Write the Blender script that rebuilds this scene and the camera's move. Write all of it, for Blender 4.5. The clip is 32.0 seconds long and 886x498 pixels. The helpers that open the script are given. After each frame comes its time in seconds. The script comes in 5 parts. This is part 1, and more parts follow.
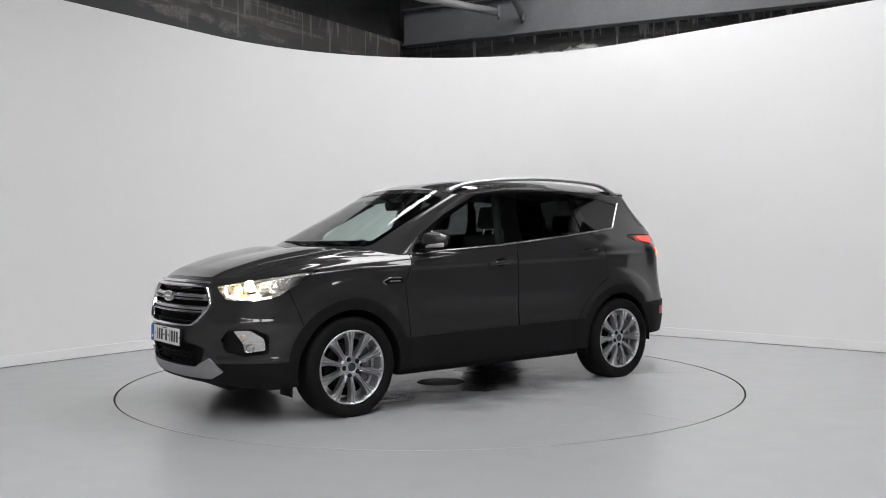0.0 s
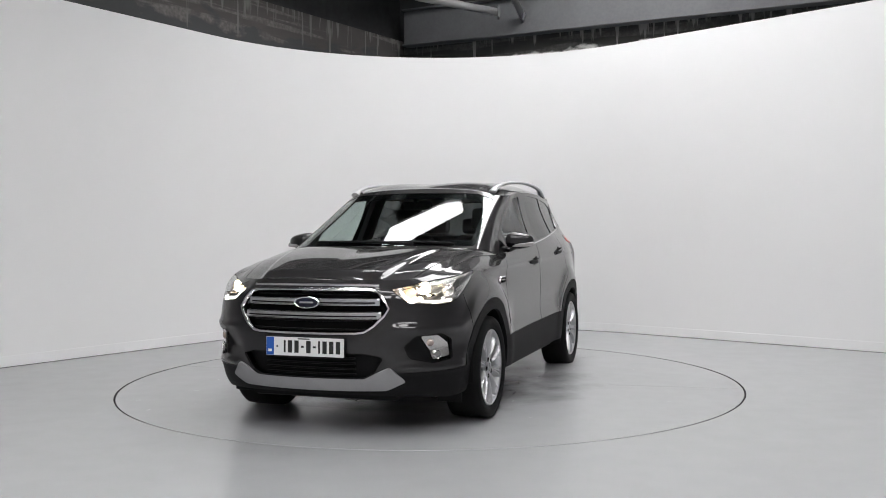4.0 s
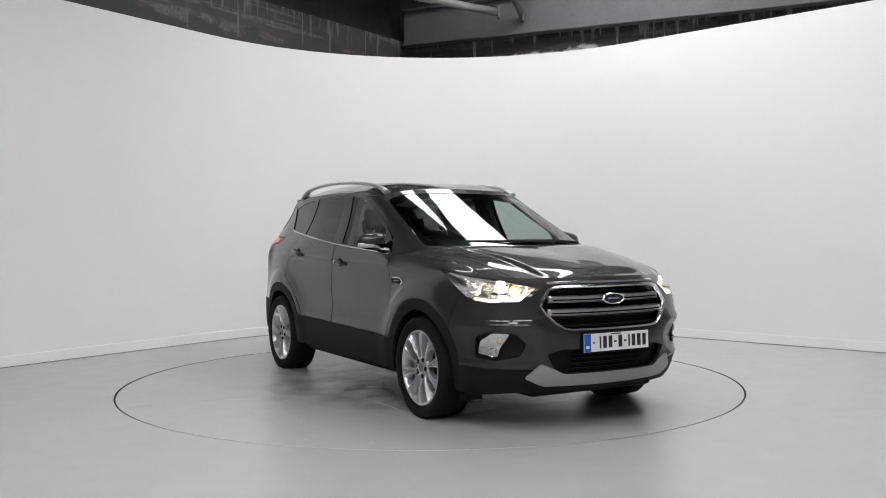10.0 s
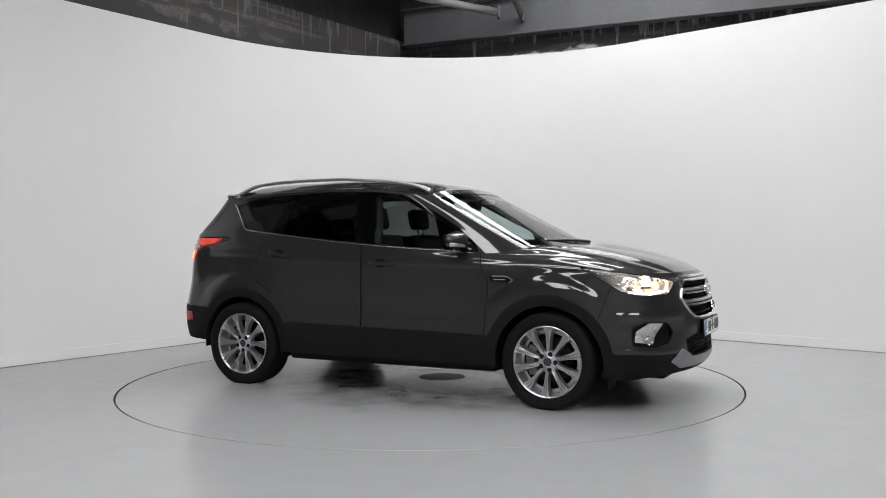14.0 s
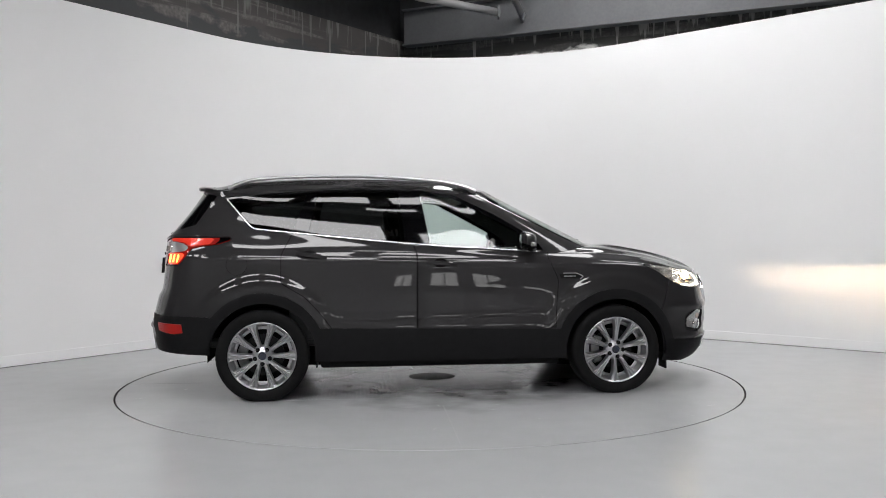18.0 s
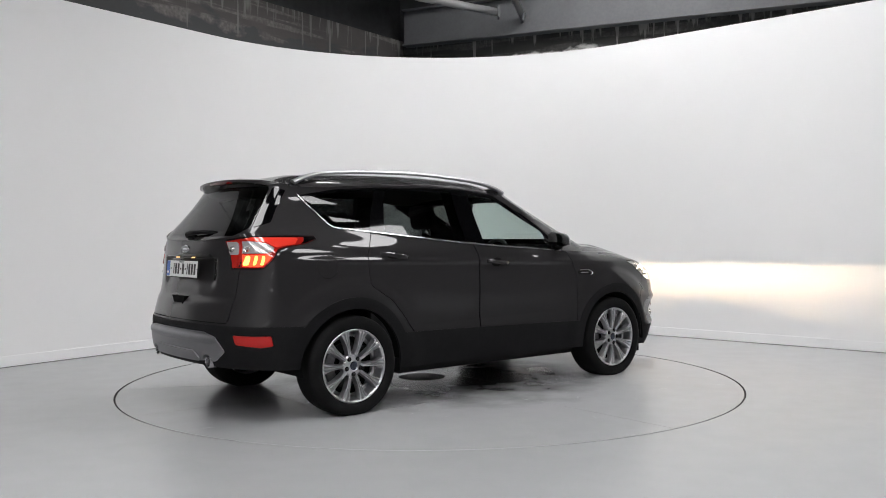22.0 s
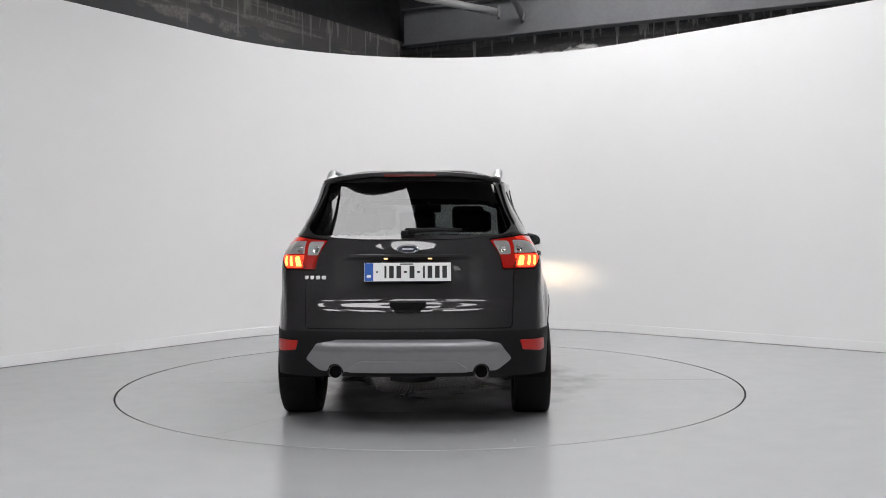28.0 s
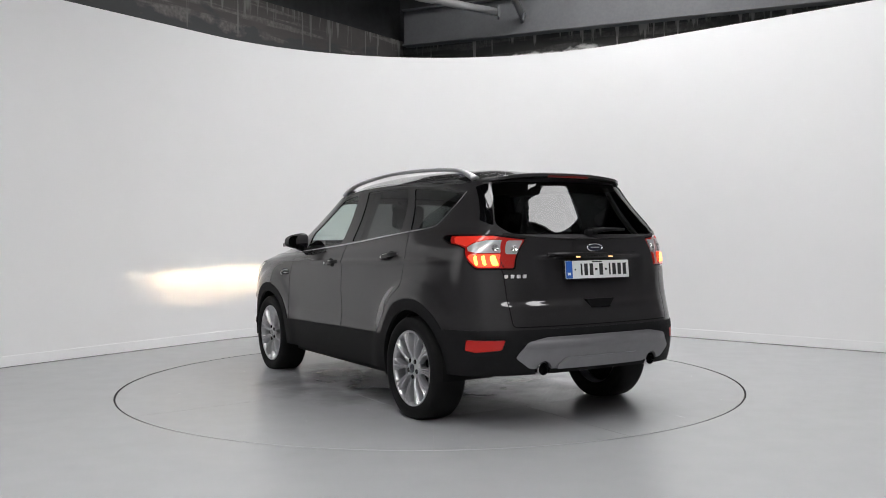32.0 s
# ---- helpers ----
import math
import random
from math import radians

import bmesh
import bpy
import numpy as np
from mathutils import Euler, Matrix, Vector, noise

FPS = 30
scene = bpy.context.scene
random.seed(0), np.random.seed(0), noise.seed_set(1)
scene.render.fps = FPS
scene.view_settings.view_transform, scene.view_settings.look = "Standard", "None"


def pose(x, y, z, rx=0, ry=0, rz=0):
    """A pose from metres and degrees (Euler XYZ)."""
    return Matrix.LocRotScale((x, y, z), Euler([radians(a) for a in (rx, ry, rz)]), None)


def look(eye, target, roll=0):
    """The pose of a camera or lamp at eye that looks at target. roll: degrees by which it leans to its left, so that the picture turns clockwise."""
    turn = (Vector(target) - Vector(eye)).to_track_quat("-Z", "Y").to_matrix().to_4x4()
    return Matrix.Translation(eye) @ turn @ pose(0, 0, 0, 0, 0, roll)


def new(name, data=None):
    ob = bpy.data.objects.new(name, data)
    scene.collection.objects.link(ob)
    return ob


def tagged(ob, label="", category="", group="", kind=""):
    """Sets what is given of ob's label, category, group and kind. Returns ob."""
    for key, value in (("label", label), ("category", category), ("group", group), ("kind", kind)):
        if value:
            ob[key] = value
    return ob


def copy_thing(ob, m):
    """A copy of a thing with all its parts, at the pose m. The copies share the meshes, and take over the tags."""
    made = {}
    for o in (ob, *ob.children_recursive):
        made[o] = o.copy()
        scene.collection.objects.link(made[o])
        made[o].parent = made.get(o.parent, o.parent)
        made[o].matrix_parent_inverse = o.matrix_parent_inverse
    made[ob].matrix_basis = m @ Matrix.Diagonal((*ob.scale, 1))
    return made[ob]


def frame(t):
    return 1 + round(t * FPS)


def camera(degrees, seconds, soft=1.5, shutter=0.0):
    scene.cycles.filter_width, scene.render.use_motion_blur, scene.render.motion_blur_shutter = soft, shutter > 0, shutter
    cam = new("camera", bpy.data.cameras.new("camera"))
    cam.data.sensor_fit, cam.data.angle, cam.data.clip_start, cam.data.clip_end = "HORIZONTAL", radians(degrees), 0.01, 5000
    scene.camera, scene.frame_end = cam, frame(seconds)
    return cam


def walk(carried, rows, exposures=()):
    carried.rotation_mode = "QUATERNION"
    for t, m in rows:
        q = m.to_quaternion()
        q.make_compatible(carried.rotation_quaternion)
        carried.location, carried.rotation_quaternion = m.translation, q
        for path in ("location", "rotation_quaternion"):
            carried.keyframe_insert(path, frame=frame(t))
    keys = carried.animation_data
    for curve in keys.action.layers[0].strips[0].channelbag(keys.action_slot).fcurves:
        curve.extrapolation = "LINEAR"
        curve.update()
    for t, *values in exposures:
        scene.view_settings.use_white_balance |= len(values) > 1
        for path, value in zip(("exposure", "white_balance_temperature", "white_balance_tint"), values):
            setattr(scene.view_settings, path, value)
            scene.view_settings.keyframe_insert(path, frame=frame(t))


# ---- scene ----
cam = camera(53.15, 32.0, soft=0.95)
EYE = (0.0, -7.53, 1.205)
_a, _b = radians(0.808), radians(-0.741)
AIM = (EYE[0] + math.sin(_a) * math.cos(_b), EYE[1] + math.cos(_a) * math.cos(_b), EYE[2] + math.sin(_b))
walk(cam, [(0.0, look(EYE, AIM, -0.357)), (32.0, look(EYE, AIM, -0.357))], exposures=[(0.0, 0.08), (32.0, 0.08)])

# ---- light ----
world = bpy.data.worlds.new("world")
scene.world = world
world.use_nodes = True
_bg = world.node_tree.nodes["Background"]
_sky = world.node_tree.nodes.new("ShaderNodeTexSky")
_sky.sky_type, _sky.sun_disc, _sky.sun_elevation, _sky.sun_rotation = "NISHITA", False, radians(40), radians(200)
world.node_tree.links.new(_sky.outputs[0], _bg.inputs[0])
_bg.inputs[1].default_value = 0.08


# ---- materials ----
def mat(name, color=(0.5, 0.5, 0.5), rough=0.5, metal=0.0, coat=0.0, emit=None, strength=0.0, spec=0.5, vary=0.0, scale=8.0,
        bump=0.0, bump_scale=60.0, coat_rough=0.03, rough_vary=0.0):
    """A principled material, with variation of colour and roughness at two scales and fine relief."""
    m = bpy.data.materials.new(name)
    m.use_nodes = True
    nt = m.node_tree
    p = nt.nodes["Principled BSDF"]
    p.inputs["Base Color"].default_value = (*color, 1)
    p.inputs["Roughness"].default_value = rough
    p.inputs["Metallic"].default_value = metal
    p.inputs["Coat Weight"].default_value = coat
    p.inputs["Coat Roughness"].default_value = coat_rough
    p.inputs["Specular IOR Level"].default_value = spec
    if emit:
        p.inputs["Emission Color"].default_value = (*emit, 1)
        p.inputs["Emission Strength"].default_value = strength
    if vary or bump or rough_vary:
        tc = nt.nodes.new("ShaderNodeTexCoord")
    if vary or rough_vary:
        n1, n2, mx = nt.nodes.new("ShaderNodeTexNoise"), nt.nodes.new("ShaderNodeTexNoise"), nt.nodes.new("ShaderNodeMath")
        n1.inputs["Scale"].default_value, n2.inputs["Scale"].default_value = scale, scale * 9
        n1.inputs["Detail"].default_value = n2.inputs["Detail"].default_value = 5
        mx.operation = "ADD"
        nt.links.new(tc.outputs["Object"], n1.inputs["Vector"])
        nt.links.new(tc.outputs["Object"], n2.inputs["Vector"])
        nt.links.new(n1.outputs["Fac"], mx.inputs[0])
        nt.links.new(n2.outputs["Fac"], mx.inputs[1])
        if vary:
            r = nt.nodes.new("ShaderNodeMapRange")
            r.inputs[1].default_value, r.inputs[2].default_value = 0.6, 1.4
            r.inputs[3].default_value, r.inputs[4].default_value = 1 - vary, 1 + vary
            h = nt.nodes.new("ShaderNodeHueSaturation")
            h.inputs["Color"].default_value = (*color, 1)
            nt.links.new(mx.outputs[0], r.inputs[0])
            nt.links.new(r.outputs[0], h.inputs["Value"])
            nt.links.new(h.outputs[0], p.inputs["Base Color"])
        if rough_vary:
            r = nt.nodes.new("ShaderNodeMapRange")
            r.inputs[1].default_value, r.inputs[2].default_value = 0.6, 1.4
            r.inputs[3].default_value, r.inputs[4].default_value = rough - rough_vary, rough + rough_vary
            nt.links.new(mx.outputs[0], r.inputs[0])
            nt.links.new(r.outputs[0], p.inputs["Roughness"])
    if bump:
        n3, b = nt.nodes.new("ShaderNodeTexNoise"), nt.nodes.new("ShaderNodeBump")
        n3.inputs["Scale"].default_value, n3.inputs["Detail"].default_value = bump_scale, 4
        b.inputs["Strength"].default_value, b.inputs["Distance"].default_value = bump, 0.005
        nt.links.new(tc.outputs["Object"], n3.inputs["Vector"])
        nt.links.new(n3.outputs["Fac"], b.inputs["Height"])
        nt.links.new(b.outputs[0], p.inputs["Normal"])
    return m


def glass_mat(name, tint, rough=0.0, ior=1.5):
    """Thin glazing: tinted see-through with Fresnel gloss."""
    m = bpy.data.materials.new(name)
    m.use_nodes = True
    nt = m.node_tree
    nt.nodes.remove(nt.nodes["Principled BSDF"])
    out = nt.nodes["Material Output"]
    tr, gl, lw, pw, ml, mx = (nt.nodes.new("ShaderNode" + k) for k in ("BsdfTransparent", "BsdfGlossy", "LayerWeight", "Math", "Math", "MixShader"))
    tr.inputs["Color"].default_value = (*tint, 1)
    gl.inputs["Roughness"].default_value = rough
    f0 = ((ior - 1) / (ior + 1)) ** 2
    pw.operation, ml.operation = "POWER", "MULTIPLY_ADD"
    lw.inputs["Blend"].default_value, pw.inputs[1].default_value = 0.5, 5.0
    ml.inputs[1].default_value, ml.inputs[2].default_value = 1 - f0, f0
    nt.links.new(lw.outputs["Facing"], pw.inputs[0])
    nt.links.new(pw.outputs[0], ml.inputs[0])
    nt.links.new(ml.outputs[0], mx.inputs[0])
    nt.links.new(tr.outputs[0], mx.inputs[1])
    nt.links.new(gl.outputs[0], mx.inputs[2])
    nt.links.new(mx.outputs[0], out.inputs[0])
    return m


M_WALL = mat("white_wall_paint", (0.80, 0.80, 0.798), 0.5, vary=0.012, scale=0.25, bump=0.02, bump_scale=14)
M_SKIRT = mat("skirting_paint", (0.82, 0.82, 0.82), 0.4, vary=0.02, scale=2)
M_FLOOR = mat("grey_resin_floor", (0.352, 0.354, 0.363), 0.252, vary=0.035, scale=0.5, rough_vary=0.010)
M_DECK = mat("turntable_paint", (0.352, 0.354, 0.363), 0.250, vary=0.035, scale=0.6, rough_vary=0.010)
M_GAP = mat("dark_gap", (0.012, 0.012, 0.012), 0.9)
M_JOINT = mat("grey_sealant", (0.06, 0.06, 0.06), 0.8)
M_CONCRETE = mat("bare_concrete", (0.115, 0.107, 0.10), 0.85, vary=0.5, scale=1.3, bump=0.5, bump_scale=25)
M_CEIL = mat("dark_ceiling", (0.035, 0.036, 0.038), 0.9, vary=0.3, scale=1.0)
M_STEEL = mat("grey_painted_steel", (0.13, 0.133, 0.138), 0.5, vary=0.12, scale=3)
M_HALL = mat("hall_wall", (0.50, 0.50, 0.505), 0.8, vary=0.12, scale=0.6)
M_ROOFLIGHT = mat("rooflight_sheet", (0.9, 0.9, 0.9), 0.6, emit=(0.992, 0.983, 0.994), strength=10.6)


# ---- mesh helpers ----
def link(name, me, material, parent=None, label=""):
    ob = new(name, me)
    if material is not None and not me.materials:
        me.materials.append(material)
    if parent is not None:
        ob.parent = parent
    if label:
        ob["label"] = label
    return ob


def part(name, bm, material, parent, label="", smooth=True, angle=35):
    """Links a bmesh as one mesh object under a thing or a part."""
    me = bpy.data.meshes.new(name)
    if smooth:
        lim = radians(angle)
        for f in bm.faces:
            f.smooth = True
        for e in bm.edges:
            if len(e.link_faces) == 2 and e.calc_face_angle(0) > lim:
                e.smooth = False
    bm.to_mesh(me)
    bm.free()
    return link(name, me, material, parent, label)


def box(bm, x0, x1, y0, y1, z0, z1, bevel=0.0, m=None, segments=2):
    r = bmesh.ops.create_cube(bm, size=1)
    vs = r["verts"]
    for v in vs:
        v.co = Vector((x0 + (v.co.x + 0.5) * (x1 - x0), y0 + (v.co.y + 0.5) * (y1 - y0), z0 + (v.co.z + 0.5) * (z1 - z0)))
    if m is not None:
        bmesh.ops.transform(bm, matrix=m, verts=vs)
    if bevel:
        es = list({e for v in vs for e in v.link_edges})
        bmesh.ops.bevel(bm, geom=es, offset=bevel, segments=segments, affect="EDGES", profile=0.5)
    return bm


def lathe(profile, n=48, axis="Y", start=0.0, bm=None):
    """Turns (radius, along) pairs about an axis through the origin."""
    bm = bm or bmesh.new()
    rings = []
    for k in range(n):
        a = start + 2 * math.pi * k / n
        c, s = math.cos(a), math.sin(a)
        row = []
        for r, h in profile:
            p = (r * c, h, r * s) if axis == "Y" else ((h, r * c, r * s) if axis == "X" else (r * c, r * s, h))
            row.append(bm.verts.new(p))
        rings.append(row)
    for k in range(n):
        a, b = rings[k], rings[(k + 1) % n]
        for i in range(len(profile) - 1):
            bm.faces.new((a[i], a[i + 1], b[i + 1], b[i]))
    bmesh.ops.remove_doubles(bm, verts=bm.verts, dist=1e-5)
    bmesh.ops.recalc_face_normals(bm, faces=bm.faces)
    return bm


def tube(bm, pts, r, n=10, caps=True, flat=1.0, up=(0, 0, 1)):
    """A pipe of radius r (number or one a point) along points."""
    pts = [Vector(p) for p in pts]
    rings = []
    for i, p in enumerate(pts):
        d = (pts[min(i + 1, len(pts) - 1)] - pts[max(i - 1, 0)]).normalized()
        side = d.cross(Vector(up))
        side = side.normalized() if side.length > 1e-6 else Vector((1, 0, 0))
        top = side.cross(d).normalized()
        rr = r[i] if isinstance(r, (list, tuple)) else r
        rings.append([bm.verts.new(p + side * rr * math.cos(2 * math.pi * k / n) + top * rr * flat * math.sin(2 * math.pi * k / n)) for k in range(n)])
    for a, b in zip(rings, rings[1:]):
        for k in range(n):
            bm.faces.new((a[k], a[(k + 1) % n], b[(k + 1) % n], b[k]))
    if caps:
        bm.faces.new(rings[0][::-1])
        bm.faces.new(rings[-1])
    return bm


def spline(pts, n):
    """n points at even steps of a Catmull-Rom curve through pts (numpy rows)."""
    pts = np.asarray(pts, float)
    t = np.linspace(0, len(pts) - 1, n)
    return catmull(pts, t)


def catmull(pts, t, sym=False):
    """Values at the fractional indices t along axis 0; sym: the line goes on mirrored in y past both ends."""
    pts = np.asarray(pts, float)
    k = np.clip(np.floor(t).astype(int), 0, len(pts) - 2)
    f = (np.asarray(t) - k).reshape((-1,) + (1,) * (pts.ndim - 1))
    ext = np.concatenate([[2 * pts[0] - pts[1]], pts, [2 * pts[-1] - pts[-2]]])
    if sym:
        ext[0], ext[-1] = pts[1] * (1, -1, 1), pts[-2] * (1, -1, 1)
    a, b, c, d = ext[k], ext[k + 1], ext[k + 2], ext[k + 3]
    return 0.5 * (2 * b + (c - a) * f + (2 * a - 5 * b + 4 * c - d) * f ** 2 + (3 * b - a - 3 * c + d) * f ** 3)


# ---- the studio ----
def wall_plan(n=48):
    """Plan of the cove: a straight wall, a wide rounded corner, a straight wall."""
    dl, dr = Vector((0.583, 0.8124)).normalized(), Vector((0.7314, -0.682)).normalized()
    corner = Vector((-0.3375, 6.067))
    half = dl.angle(-dr) / 2
    r = 3.4
    tan = r / math.tan(half)
    a, b = corner - dl * tan, corner + dr * tan
    centre = corner + ((-dl + dr).normalized()) * (r / math.sin(half))
    a0 = math.atan2(a.y - centre.y, a.x - centre.x)
    a1 = math.atan2(b.y - centre.y, b.x - centre.x)
    pts = [a - dl * 3.75, a - dl * 2.5, a - dl * 1.25]
    pts += [centre + r * Vector((math.cos(a0 + (a1 - a0) * k / n), math.sin(a0 + (a1 - a0) * k / n))) for k in range(n + 1)]
    pts += [b + dr * 1.35, b + dr * 2.7, b + dr * 4.05]
    return pts


def offset_plan(pts, d):
    out = []
    for i, p in enumerate(pts):
        t = (pts[min(i + 1, len(pts) - 1)] - pts[max(i - 1, 0)]).normalized()
        out.append(p + Vector((-t.y, t.x)) * d)
    return out


def strip_wall(name, inner, outer, z0, z1, material, kind="structure", label="", category="wall", parent=None):
    bm = bmesh.new()
    rows = [[bm.verts.new((p.x, p.y, z)) for p in line] for line, z in ((inner, z0), (inner, z1), (outer, z1), (outer, z0))]
    n = len(inner)
    for a in range(4):
        b = (a + 1) % 4
        for i in range(n - 1):
            bm.faces.new((rows[a][i], rows[a][i + 1], rows[b][i + 1], rows[b][i]))
    for i in (0, n - 1):
        bm.faces.new([rows[a][i] for a in range(4)])
    bmesh.ops.recalc_face_normals(bm, faces=bm.faces)
    return tagged(part(name, bm, material, parent, angle=30), label, category, "", kind)


WALL_H = 3.607
R_TABLE = 2.539


def build_room():
    plan = wall_plan()
    strip_wall("wall_cove", plan, offset_plan(plan, 0.15), 0.0, WALL_H, M_WALL, label="smooth white curved studio backdrop wall")
    # floor with a round pit for the turntable
    bm = bmesh.new()
    n = 128
    inner = [bm.verts.new((R_TABLE * math.cos(2 * math.pi * k / n) + 0.0, R_TABLE * math.sin(2 * math.pi * k / n), 0)) for k in range(n)]
    outer = []
    for k in range(n):
        a = 2 * math.pi * k / n
        c, s = math.cos(a), math.sin(a)
        q = 16.0 / max(abs(c), abs(s))
        outer.append(bm.verts.new((q * c, q * s - 2, 0)))
    for k in range(n):
        j = (k + 1) % n
        bm.faces.new((inner[k], outer[k], outer[j], inner[j]))
    tagged(part("floor", bm, M_FLOOR, None, angle=30), "glossy light grey resin studio floor", "floor", "", "structure")
    bm = lathe([(R_TABLE, -0.0005), (R_TABLE, -0.061)], 128, axis="Z")
    bmesh.ops.create_circle(bm, cap_ends=True, radius=R_TABLE + 0.05, segments=96, matrix=Matrix.Translation((0, 0, -0.061)))
    tagged(part("floor_pit", bm, M_GAP, None), "dark bottom of the turntable pit", "pit", "", "structure")
    # baseboard along the cove
    strip_wall("baseboard", offset_plan(plan, -0.014), offset_plan(plan, -0.0005), 0.0, 0.105, M_SKIRT, label="low white painted skirting board", category="baseboard")
    strip_wall("trim_joint", offset_plan(plan, -0.020), offset_plan(plan, -0.0145), 0.0, 0.005, M_JOINT, label="thin dark joint along the skirting's foot", category="trim")
    # back of the hall behind the camera
    ends = (plan[0], plan[-1])
    back = [ends[0], Vector((-11.5, 1.0)), Vector((-11.5, -13.0)), Vector((13.5, -13.0)), Vector((13.5, 1.6)), ends[1]]
    for i, (p, q) in enumerate(zip(back, back[1:])):
        strip_wall("wall_hall_%d" % (i + 1), [q, p], offset_plan([q, p], 0.2), 0.0, 6.0, M_HALL, label="plain grey hall wall")
    bm = bmesh.new()
    box(bm, -16, 16, -16, 14, 6.0, 6.2)
    tagged(part("ceiling", bm, M_CEIL, None, smooth=False), "dark unlit roof deck above the studio", "ceiling", "", "structure")


def rooflight(w, d):
    th = new("rooflight")
    x0, x1, y0, y1, z = -w / 2, w / 2, -d / 2, d / 2, 0.0
    bm = bmesh.new()
    box(bm, x0, x1, y0, y1, z, z + 0.03)
    part("sheet", bm, M_ROOFLIGHT, th, smooth=False)
    bm = bmesh.new()
    for a in ((x0 - 0.06, x0, y0 - 0.06, y1 + 0.06), (x1, x1 + 0.06, y0 - 0.06, y1 + 0.06), (x0, x1, y0 - 0.06, y0), (x0, x1, y1, y1 + 0.06)):
        box(bm, *a, z - 0.05, z + 0.06)
    part("frame", bm, M_STEEL, th, smooth=False)
    return tagged(th, "bright translucent rooflight panel in a grey frame", "rooflight", "rooflights", "")


def drip_concrete(name, pale, dark, run, level, slope, drips):
    """Bare concrete: pale render above, dark below, with a ragged edge between them at a level, and pale runs down over it."""
    m = M_CONCRETE.copy()
    m.name = name
    nt = m.node_tree
    p = nt.nodes["Principled BSDF"]
    tc, sx = nt.nodes.new("ShaderNodeTexCoord"), nt.nodes.new("ShaderNodeSeparateXYZ")
    nt.links.new(tc.outputs["Object"], sx.inputs[0])

    def noise(scale, size, detail):
        mp, nz = nt.nodes.new("ShaderNodeMapping"), nt.nodes.new("ShaderNodeTexNoise")
        mp.inputs["Scale"].default_value = scale
        nz.inputs["Scale"].default_value, nz.inputs["Detail"].default_value = size, detail
        nt.links.new(tc.outputs["Object"], mp.inputs[0])
        nt.links.new(mp.outputs[0], nz.inputs["Vector"])
        return nz.outputs["Fac"]

    def calc(kind, a, b):
        n = nt.nodes.new("ShaderNodeMath")
        n.operation = kind
        for slot, v in ((0, a), (1, b)):
            if isinstance(v, (int, float)):
                n.inputs[slot].default_value = v
            else:
                nt.links.new(v, n.inputs[slot])
        return n.outputs[0]

    def mix(fac, lo, hi, below, above):
        rp, mx = nt.nodes.new("ShaderNodeMapRange"), nt.nodes.new("ShaderNodeMixRGB")
        rp.inputs[1].default_value, rp.inputs[2].default_value = lo, hi
        nt.links.new(fac, rp.inputs[0])
        nt.links.new(rp.outputs[0], mx.inputs[0])
        for slot, c in ((1, below), (2, above)):
            if isinstance(c, tuple):
                mx.inputs[slot].default_value = (*c, 1)
            else:
                nt.links.new(c, mx.inputs[slot])
        return mx.outputs[0]
    high = calc("MULTIPLY", calc("SUBTRACT", sx.outputs["Z"], level), slope)
    grain = mix(noise((1, 1, 1), 22, 6), 0.35, 0.7, tuple(c * 0.72 for c in pale), tuple(c * 1.25 for c in pale))
    boards = mix(noise((0.5, 0.5, 9.0), 1.1, 3), 0.50, 0.56, tuple(c * 0.55 for c in pale), grain)
    blotch = mix(noise((0.9, 0.9, 2.0), 1.7, 7), 0.38, 0.46, tuple(c * 0.6 for c in pale), boards)
    ragged = calc("ADD", high, noise((1.0, 1.0, 2.0), 2.2, 7))
    base = mix(ragged, 0.46, 0.55, tuple(c * 1.0 for c in dark), blotch)
    streak = calc("ADD", calc("MULTIPLY", high, 0.28), noise((9, 9, 0.8), 1.5, 5))
    nt.links.new(mix(streak, drips, drips + 0.05, base, run), p.inputs["Base Color"])
    return m


M_DRIPS = drip_concrete("stained_concrete", (0.135, 0.125, 0.120), (0.058, 0.060, 0.062), (0.155, 0.152, 0.145), 3.84, 1.0, 0.63)
M_RIGHTBAND = drip_concrete("patched_concrete", (0.12, 0.116, 0.112), (0.66, 0.64, 0.62), (0.30, 0.29, 0.28), 3.86, 1.6, 0.66)


def i_beam(name, a, b, z, h, w, label):
    """A steel I-section from a to b (plan), its underside at z."""
    d = Vector(b) - Vector(a)
    th = new(name)
    m = Matrix.Translation((a[0], a[1], z)) @ Matrix.Rotation(math.atan2(d.y, d.x), 4, "Z")
    th.matrix_basis = m
    for nm, y0, y1, z0, z1 in (("lower_flange", -w / 2, w / 2, 0, 0.022), ("web", -0.012, 0.012, 0.022, h - 0.022), ("upper_flange", -w / 2, w / 2, h - 0.022, h)):
        bm = bmesh.new()
        box(bm, 0, d.length, y0, y1, z0, z1, 0.003, segments=1)
        part(nm, bm, M_STEEL, th, smooth=False)
    return tagged(th, label, "beam", "roof beams")


